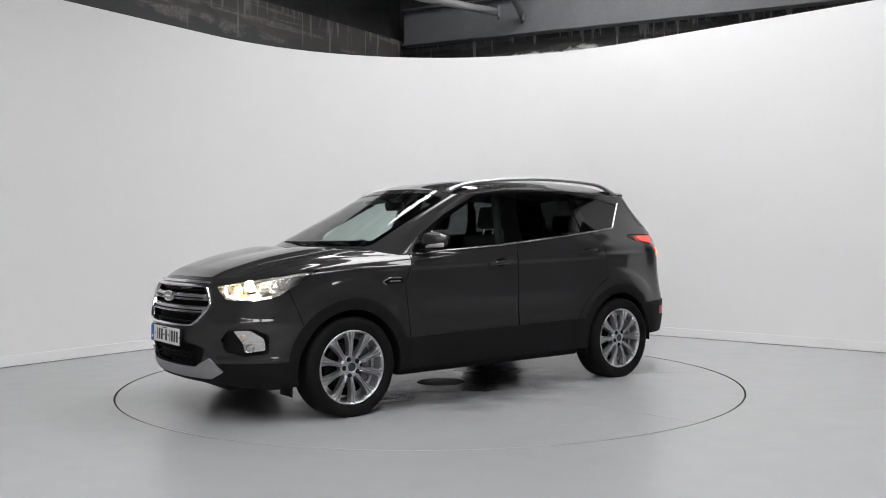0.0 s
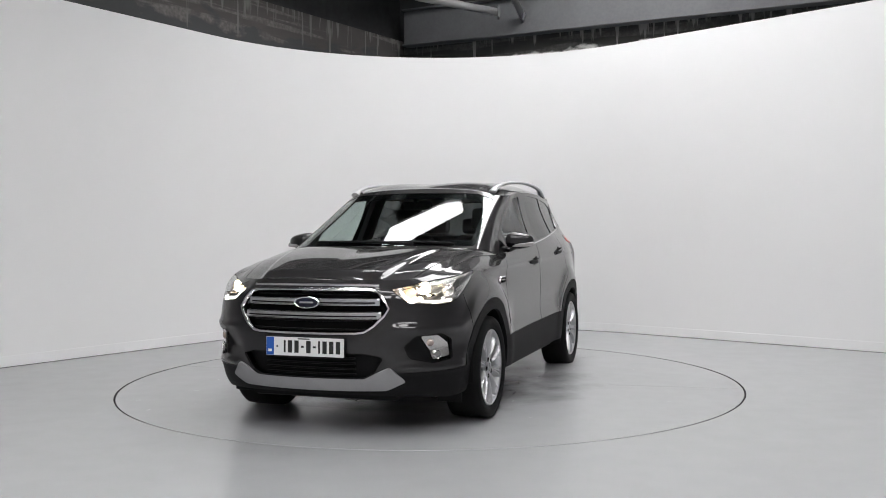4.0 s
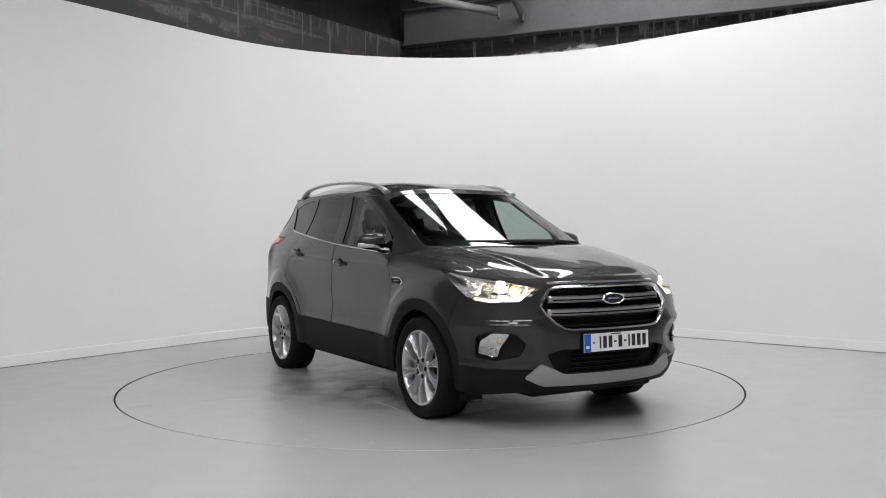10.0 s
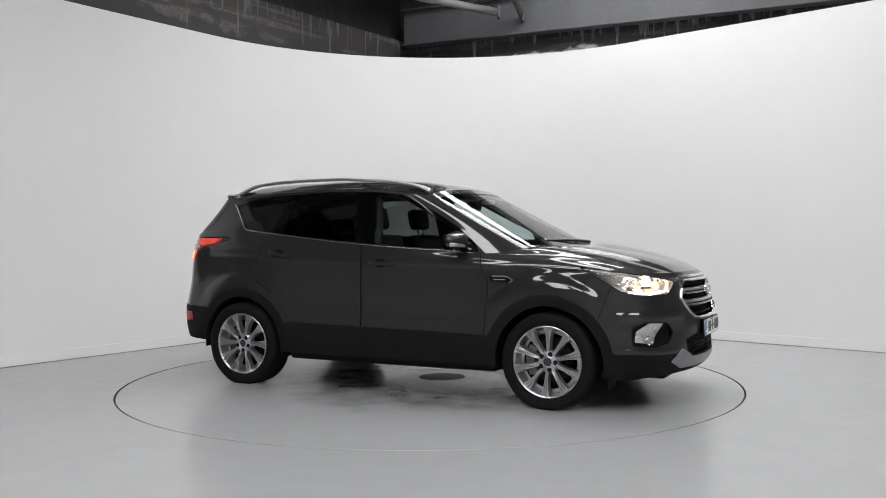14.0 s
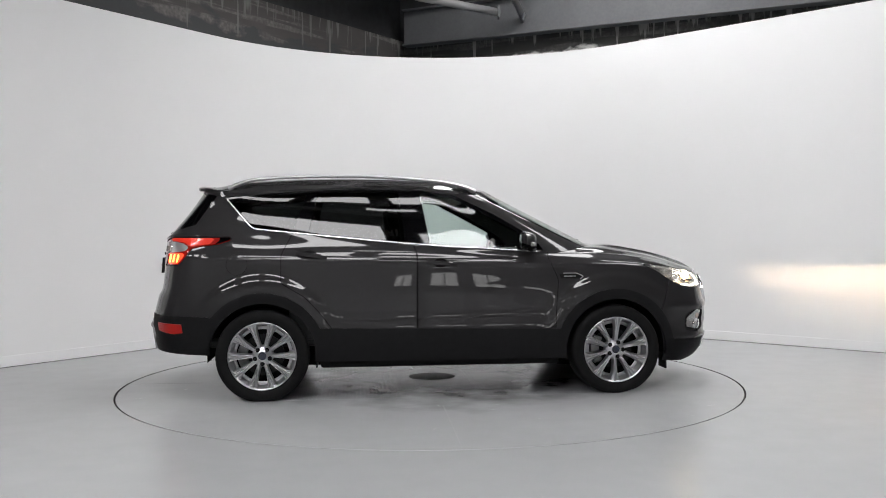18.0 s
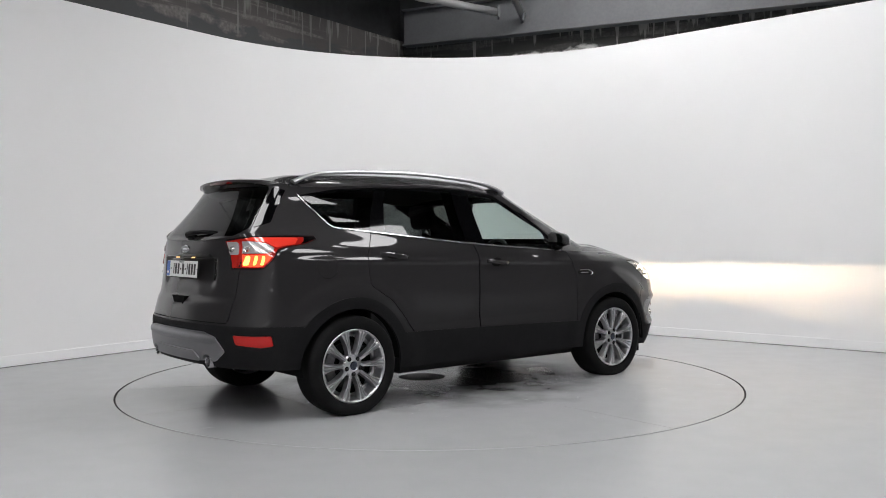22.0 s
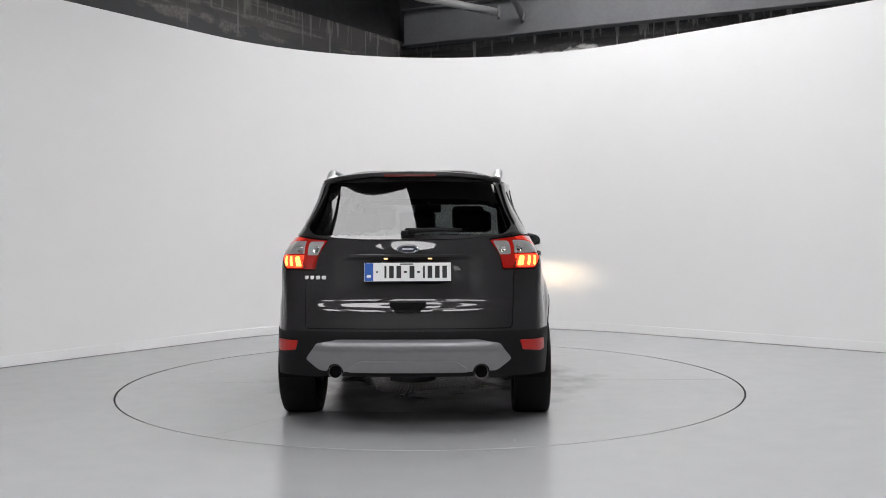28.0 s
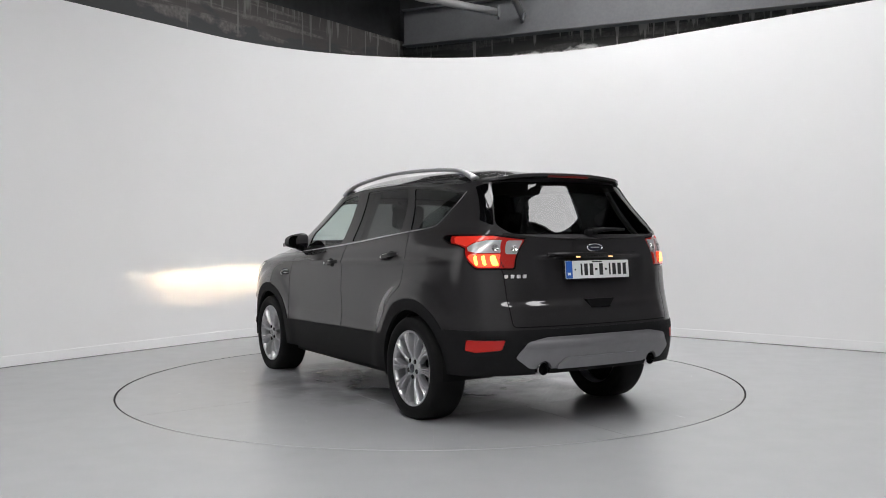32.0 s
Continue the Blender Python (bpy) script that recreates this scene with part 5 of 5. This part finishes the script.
def build_fog_detail():
    def fog(y, z, r, out):
        def make():
            x = at_x(NOSE, y, z)
            p, n = on(NOSE, (x, y, z))
            bm = lathe([(0.0, 0.004), (r * 0.7, 0.003), (r, -0.004), (r * 1.15, -0.002), (r * 1.2, -0.016)], 24, axis="X")
            return put(bm, p + n * out, n)
        return make
    sided("fog_bulb", fog(0.752, 0.515, 0.026, 0.0), M_CLEARLENS, "round fog bulb lens")
    sided("turn_bulb", fog(0.722, 0.585, 0.020, 0.0), M_TURN, "pale amber turn bulb")


M_TURN = mat("pale_amber_lens", (0.50, 0.42, 0.38), 0.15, metal=0.3, coat=1.0)
build_fog_detail()


def oval(name, at, normal, w, h, parent=None):
    bm = bmesh.new()
    rings = []
    for k, (sc, out) in enumerate(((1.0, 0.0), (1.0, 0.008), (0.93, 0.012), (0.86, 0.009))):
        rings.append([bm.verts.new((out, w * sc * math.cos(2 * math.pi * i / 40), h * (sc if k < 2 else 1 - (1 - sc) * 1.9) * math.sin(2 * math.pi * i / 40))) for i in range(40)])
    for a, b in zip(rings, rings[1:]):
        for i in range(40):
            bm.faces.new((a[i], a[(i + 1) % 40], b[(i + 1) % 40], b[i]))
    b = part(name, put(bm, at, normal), M_CHROME, parent or CAR, "chrome-rimmed oval badge")
    bm = bmesh.new()
    bm.faces.new([bm.verts.new((0.009, w * 0.87 * math.cos(2 * math.pi * i / 40), h * 0.74 * math.sin(2 * math.pi * i / 40))) for i in range(40)])
    part("enamel", put(bm, at, normal), M_BADGE, b, "dark blue enamel")
    bm = bmesh.new()
    box(bm, 0.009, 0.011, -0.52 * w, 0.52 * w, -0.16 * h, 0.16 * h, 0.0008, segments=1)
    part("mark", put(bm, at, normal), M_CHROME, b, "plain raised silver mark", smooth=False)
    return b


oval("front_badge", (at_x(NOSE, 0, 0.829) + 0.012, 0, 0.829), (0.99, 0, 0.12), 0.088, 0.037)
oval("rear_badge", (at_x(BACK, 0, 1.147) - 0.002, 0, 1.147), (-0.98, 0, 0.15), 0.066, 0.028, GATE_OB)


def plate(name, at, normal, parent):
    th = bmesh.new()
    box(th, -0.012, 0.0, -0.268, 0.268, -0.062, 0.062, 0.004)
    p = part(name, put(th, at, normal), M_BLACK, parent, "white number plate in a black holder")
    bm = bmesh.new()
    box(bm, 0.0, 0.004, -0.262, 0.262, -0.056, 0.056, 0.001, segments=1)
    part("plate_face", put(bm, at, normal), M_PLATE, p, smooth=False)
    bm = bmesh.new()
    box(bm, 0.004, 0.0052, -0.260, -0.208, -0.054, 0.054)
    part("blue_band", put(bm, at, normal), M_BLUE, p, smooth=False)
    bars = []
    y = -0.140
    for k, w in enumerate((0.012, 0.028, 0.028, 0.018, 0.030, 0.018, 0.012, 0.028, 0.028, 0.028)):
        dash = k in (3, 5)
        bars.append((y, y + w, -0.006 if dash else -0.037, 0.006 if dash else 0.037))
        y += w + 0.0165
    for d in (-0.185, y + 0.012):
        bars.append((d - 0.005, d + 0.005, -0.005, 0.005))
    bars.append((-0.045, 0.035, 0.044, 0.051))
    for y0, y1, z0, z1 in bars:
        bm = bmesh.new()
        box(bm, 0.004, 0.0055, y0, y1, z0, z1)
        part("plate_bar", put(bm, at, normal), M_INK, p, smooth=False)
    bm = bmesh.new()
    box(bm, 0.0052, 0.006, -0.247, -0.222, -0.034, -0.018)
    part("band_mark", put(bm, at, normal), M_PLATE, p, smooth=False)
    return p


plate("front_number_plate", (2.300, 0, 0.563), (1, 0, 0.03), CAR)
plate("rear_number_plate", (-2.190, 0, 1.010), (-0.995, 0, 0.09), GATE_OB)


# ---- tail ----
M_LETTER = mat("bright_letter_chrome", (0.80, 0.80, 0.80), 0.35, metal=0.4)

def build_tail():
    # the grab recess: a black trapezium let into the ledge, with a lip below
    def slab(front, back, outline):
        bm = bmesh.new()
        near = [bm.verts.new((front, y, z)) for y, z in outline]
        far = [bm.verts.new((back, y, z)) for y, z in outline]
        bm.faces.new(near)
        bm.faces.new(far[::-1])
        for k in range(len(near)):
            j = (k + 1) % len(near)
            bm.faces.new((near[k], far[k], far[j], near[j]))
        bmesh.ops.recalc_face_normals(bm, faces=bm.faces)
        return bm
    x = min(at_x(BACK, y, z) for y in (0.0, 0.11) for z in (0.775, 0.80, 0.825))
    part("grab_recess", slab(x - 0.001, x + 0.05, [(-0.112, 0.826), (0.112, 0.826), (0.078, 0.776), (-0.078, 0.776)]), M_VOID, GATE_OB, "black grab recess", smooth=False)
    part("grab_lip", slab(x - 0.006, x + 0.03, [(-0.080, 0.778), (0.080, 0.778), (0.076, 0.770), (-0.076, 0.770)]), M_GLOSS, GATE_OB, smooth=False)
    # plate hood with its two lamps
    xs = []
    for k in range(25):
        y = 0.36 * (k / 12 - 1)
        xs.append((Vector((at_x(BACK, abs(y), 1.112) - 0.004, y, 1.106)), Vector((-0.97, 0, 0.2))))
    part("plate_hood", ribbon(xs, 0.022, 0.008), M_PAINT, GATE_OB)
    for y in (0.135, -0.135):
        bm = bmesh.new()
        box(bm, -2.172, -2.155, y - 0.012, y + 0.012, 1.086, 1.093, 0.002)
        part("plate_lamp", bm, M_PLATELAMP, GATE_OB, "small warm lit plate lamp")
    for k in range(4):
        y, z = 0.632 - k * 0.037, 0.975
        x = at_x(BACK, y, z)
        bm = bmesh.new()
        box(bm, x - 0.004, x + 0.004, y - 0.013, y + 0.013, z - 0.011, z + 0.011, 0.002, segments=1)
        part("letter_bar", bm, M_LETTER, GATE_OB, "plain chrome bar in place of lettering", smooth=False)

    def pipe():
        bm = lathe([(0.034, 0.10), (0.036, 0.0), (0.038, -0.006), (0.041, -0.004), (0.043, 0.0), (0.043, 0.12)], 28, axis="X")
        bmesh.ops.translate(bm, verts=bm.verts, vec=(-2.196, 0.442, 0.408))
        return bm

    def bore():
        bm = lathe([(0.0, 0.05), (0.035, 0.04)], 28, axis="X")
        bmesh.ops.translate(bm, verts=bm.verts, vec=(-2.196, 0.442, 0.408))
        return bm
    e = sided("exhaust_tip", pipe, M_DARKCHROME, "polished round exhaust tip")
    sided("bore", bore, M_VOID, "", e)
    # rear wiper
    bm = bmesh.new()
    box(bm, -2.150, -2.105, -0.045, 0.045, 1.222, 1.262, 0.012)
    tube(bm, [(-2.150, 0.0, 1.250), (-2.135, -0.10, 1.262), (-2.110, -0.21, 1.262), (-2.080, -0.33, 1.258)], [0.018, 0.014, 0.010, 0.007], 8)
    tube(bm, [(-2.128, 0.02, 1.270), (-2.115, -0.16, 1.273), (-2.082, -0.33, 1.268)], 0.006, 6)
    part("rear_wiper", bm, M_BLACK, CAR, "black rear wiper")


M_DARKCHROME = mat("dark_chrome", (0.5, 0.5, 0.51), 0.18, metal=1.0)
build_tail()


# ---- flanks ----
def build_flanks():
    def shell(grow=1.0, part_of="all"):
        """Mirror housing: a squashed egg, flat at the back."""
        bm = bmesh.new()
        bmesh.ops.create_uvsphere(bm, u_segments=28, v_segments=18, radius=1)
        for v in bm.verts:
            x, y, z = v.co
            yy, zz = (math.copysign(abs(q) ** 0.66, q) for q in (y, z))
            sx = (0.095 if x > 0 else 0.028) * (1 - 0.30 * yy)
            high = 0.068 - 0.013 * yy if z > 0 else 0.060 - 0.022 * yy
            v.co = Vector((0.665 + sx * x * grow, 0.946 + 0.106 * yy * grow, 1.188 + zz * high * grow - 0.006 * yy))
        return bm

    def upper():
        bm = shell()
        bmesh.ops.bisect_plane(bm, geom=bm.verts[:] + bm.edges[:] + bm.faces[:], plane_co=(0.66, 0.95, 1.172), plane_no=(0, -0.05, -1), clear_outer=True)
        return bm

    def lower():
        bm = shell(0.985)
        bmesh.ops.bisect_plane(bm, geom=bm.verts[:] + bm.edges[:] + bm.faces[:], plane_co=(0.66, 0.95, 1.174), plane_no=(0, 0.05, 1), clear_outer=True)
        return bm

    def foot():
        bm = bmesh.new()
        tube(bm, [(0.70, 0.80, 1.125), (0.69, 0.85, 1.130), (0.675, 0.90, 1.150)], [0.045, 0.040, 0.036], 12, flat=0.55)
        return bm

    def lamp():
        pts = []
        for k in range(14):
            a = k / 13
            y = 0.905 + 0.148 * a
            pts.append((Vector((0.664 + 0.084 * math.sqrt(max(0.02, 1 - ((y - 0.952) / 0.115) ** 2)) * (1 - 0.25 * (y - 0.952) / 0.112) * 1.01, y, 1.160 + 0.004 * a)), Vector((1, 0.8 * a, 0)).normalized()))
        return ribbon(pts, 0.030, 0.006)

    def glass():
        bm = bmesh.new()
        bm.faces.new([bm.verts.new((0.640 - 0.2 * 0.080 * (abs(math.cos(a)) ** 0.7) * math.copysign(1, math.cos(a)), 0.955 + 0.080 * (abs(math.cos(a)) ** 0.7) * math.copysign(1, math.cos(a)), 1.190 + 0.050 * (abs(math.sin(a)) ** 0.7) * math.copysign(1, math.sin(a)))) for a in [2 * math.pi * k / 36 for k in range(36)]])
        return bm
    def drawn_in(make):
        def shifted():
            bm = make()
            bmesh.ops.translate(bm, verts=bm.verts, vec=(-0.036, -0.034, 0))
            return bm
        return shifted
    m = sided("door_mirror", drawn_in(upper), M_PAINT, "grey mirror housing", DOORS_F)
    for name, f, mt, lab in (("lower_cover", drawn_in(lower), M_GLOSS, ""), ("mirror_foot", foot, M_GLOSS, ""), ("repeater", drawn_in(lamp), M_WHITELENS, "clear side repeater"), ("mirror_glass", drawn_in(glass), M_MIRROR, "mirror glass")):
        sided(name, f, mt, lab, m)

    # black sail in front of the front door's glass
    # handles
    for (x0, x1, z0, z1), owner in (((-0.115, 0.115, 1.034, 1.014), DOORS_F), ((-1.095, -0.865, 1.108, 1.076), DOORS_R)):
        def grip():
            pts = []
            for k in range(15):
                a = k / 14
                x, z = x0 + (x1 - x0) * a, z0 + (z1 - z0) * a
                bow = 0.030 * (1 - abs(2 * a - 1) ** 4) + 0.004
                pts.append((Vector((x, at_y(FLANK, x, z) + bow, z)), Vector((0, 1, 0.05)).normalized()))
            return ribbon(pts, [0.026 + 0.006 * math.sin(math.pi * k / 14) for k in range(15)], 0.008)

        def cup():
            xm, zm = (x0 + x1) / 2 - 0.01, (z0 + z1) / 2
            p, n = on(FLANK, (xm, at_y(FLANK, xm, zm), zm))
            bm = bmesh.new()
            bmesh.ops.create_uvsphere(bm, u_segments=20, v_segments=10, radius=1)
            bmesh.ops.scale(bm, vec=(0.004, 0.052, 0.036), verts=bm.verts)
            return put(bm, p, n)
        h = sided("door_handle", grip, M_PAINT, "body-coloured pull handle", owner)
        sided("handle_cup", cup, M_VOID, "", h)

    # wing vents
    def vent_loop():
        q = [(0.925, 0.938), (1.035, 0.938), (1.092, 0.912), (1.060, 0.889), (0.945, 0.896)]
        pts = []
        for x, z in smooth_poly(q, 0.012, 3)[2:-6]:
            p, n = on(FLANK, (x, at_y(FLANK, x, z), z))
            pts.append((Vector((x, at_y(FLANK, x, z), z)) + n * 0.003, n))
        return ribbon(pts, 0.010, 0.004)

    def vent_back():
        q = [(0.905, 0.930), (1.030, 0.930), (1.080, 0.912), (1.052, 0.895), (0.915, 0.900)]
        bm = bmesh.new()
        bm.faces.new([bm.verts.new((x, at_y(FLANK, x, z) + 0.002, z)) for x, z in q])
        bmesh.ops.recalc_face_normals(bm, faces=bm.faces)
        return bm

    def vent_bar():
        pts = []
        for k in range(8):
            x = 0.940 + 0.09 * k / 7
            pts.append((Vector((x, at_y(FLANK, x, 0.915) + 0.004, 0.915)), Vector((0, 1, 0))))
        return ribbon(pts, 0.005, 0.003)
    v = sided("wing_vent", vent_loop, M_CHROME, "chrome-edged wing vent")
    sided("vent_mesh", vent_back, M_VOID, "", v)
    sided("vent_bar", vent_bar, M_SATIN, "", v)

    # front wipers
    for pts in (((1.27, 0.30, 1.172), (1.24, -0.05, 1.188), (1.17, -0.40, 1.190)), ((1.19, 0.58, 1.172), (1.20, 0.34, 1.186), (1.25, 0.02, 1.190))):
        bm = bmesh.new()
        tube(bm, spline(pts, 10), [0.012 - 0.0007 * k for k in range(10)], 8)
        part("front_wiper", bm, M_BLACK, CAR, "black wiper arm and blade")


M_MIRROR = mat("mirror_glass", (0.85, 0.85, 0.86), 0.02, metal=1.0)
build_flanks()


# ---- cabin ----
def cushion(bm, x0, x1, y0, y1, z0, z1, r=0.04, m=None):
    return box(bm, x0, x1, y0, y1, z0, z1, r, m, 3)


def build_cabin():
    bm = bmesh.new()
    box(bm, -1.75, 0.95, -0.78, 0.78, 0.40, 0.46, 0.02)
    part("cabin_floor", bm, M_CABIN, CAR)
    bm = bmesh.new()
    box(bm, 0.52, 1.16, -0.68, 0.68, 0.80, 1.085, 0.06, None, 4)
    box(bm, 0.50, 0.75, -0.62, -0.14, 1.05, 1.105, 0.03, None, 3)
    box(bm, 0.50, 0.72, -0.13, 0.13, 1.03, 1.13, 0.03, None, 3)
    part("dashboard", bm, M_CABIN, CAR, "dark moulded dashboard")
    bm = bmesh.new()
    ring = [(0.0, 0.185 * math.cos(2 * math.pi * k / 36), 0.185 * math.sin(2 * math.pi * k / 36)) for k in range(37)]
    tube(bm, ring, 0.016, 8, caps=False, up=(1, 0, 0))
    box(bm, -0.02, 0.02, -0.07, 0.07, -0.06, 0.05, 0.015)
    box(bm, -0.012, 0.012, -0.18, 0.18, -0.018, 0.012, 0.006)
    box(bm, -0.012, 0.012, -0.018, 0.018, -0.18, 0.0, 0.006)
    bmesh.ops.transform(bm, matrix=pose(0.40, -0.36, 1.02, 0, 22, 0), verts=bm.verts)
    part("steering_wheel", bm, M_CABIN, CAR, "black three-spoke steering wheel")

    def seat(x, y, name):
        t = Matrix.Translation((x, y, 0.0))
        bm = bmesh.new()
        cushion(bm, -0.26, 0.27, -0.25, 0.25, 0.52, 0.70, 0.05, t)
        s = part(name, bm, M_SEAT, CAR, "dark cloth seat")
        bm = bmesh.new()
        cushion(bm, -0.07, 0.07, -0.25, 0.25, 0.0, 0.60, 0.055, t @ pose(-0.24, 0, 0.66, 0, -16, 0))
        part("backrest", bm, M_SEAT, s)
        bm = bmesh.new()
        cushion(bm, -0.05, 0.05, -0.13, 0.13, 0.0, 0.19, 0.04, t @ pose(-0.425, 0, 1.285, 0, -12, 0))
        part("headrest", bm, M_SEAT, s)
        bm = bmesh.new()
        for yy in (-0.06, 0.06):
            tube(bm, [t @ Vector((-0.405, yy, 1.20)), t @ Vector((-0.43, yy, 1.32))], 0.007, 8)
        part("headrest_post", bm, M_SATIN, s)
    for y in (0.36, -0.36):
        seat(0.10, y, "front_seat")
    bm = bmesh.new()
    cushion(bm, -0.98, -0.48, -0.64, 0.64, 0.52, 0.72, 0.06)
    s = part("rear_bench", bm, M_SEAT, CAR, "dark cloth rear bench")
    bm = bmesh.new()
    cushion(bm, -0.07, 0.07, -0.64, 0.64, 0.0, 0.58, 0.06, pose(-0.98, 0, 0.68, 0, -18, 0))
    part("backrest", bm, M_SEAT, s)
    for y in (0.40, 0.0, -0.40):
        bm = bmesh.new()
        cushion(bm, -0.045, 0.045, -0.13, 0.13, 0.0, 0.15, 0.035, pose(-1.165, y, 1.255, 0, -10, 0))
        part("headrest", bm, M_SEAT, s)
    bm = bmesh.new()
    box(bm, -0.02, 0.02, -0.12, 0.12, -0.035, 0.035, 0.015, pose(0.38, 0, 1.475, 0, 15, 0), 3)
    tube(bm, [(0.40, 0, 1.49), (0.47, 0, 1.535)], 0.012, 8)
    part("interior_mirror", bm, M_CABIN, CAR, "dark interior mirror")
    bm = bmesh.new()
    box(bm, -1.85, -1.15, -0.72, 0.72, 0.95, 0.98, 0.01)
    part("load_cover", bm, M_CABIN, CAR)

    def inner(x0, x1, z0, z1, y):
        def make():
            bm = bmesh.new()
            box(bm, x0, x1, y, y + 0.05, z0, z1, 0.015)
            return bm
        return make
    sided("door_card", inner(-1.15, 0.86, 0.45, 1.08, 0.755), M_CABIN)
    def bpost():
        bm = bmesh.new()
        v = [(-0.30, 0.775, 1.16), (-0.08, 0.775, 1.16), (-0.15, 0.630, 1.575), (-0.34, 0.630, 1.575)]
        a = [bm.verts.new(q) for q in v]
        b = [bm.verts.new((x, y - 0.05, z)) for x, y, z in v]
        bm.faces.new(a)
        bm.faces.new(b[::-1])
        for k in range(4):
            bm.faces.new((a[k], b[k], b[(k + 1) % 4], a[(k + 1) % 4]))
        bmesh.ops.recalc_face_normals(bm, faces=bm.faces)
        return bm
    sided("pillar_lining", bpost, M_CABIN)


build_cabin()


def motions():
    rows = []
    for k in range(17):
        t = 2.0 * k
        turn = Matrix.Rotation(radians(heading(t)), 4, "Z")
        rows.append((t, turn @ Matrix.Translation((-AX, -AY, -DROP))))
    walk(CAR, rows)
    walk(TABLE, [(2.0 * k, Matrix.Rotation(radians(heading(2.0 * k)), 4, "Z")) for k in range(17)])


motions()
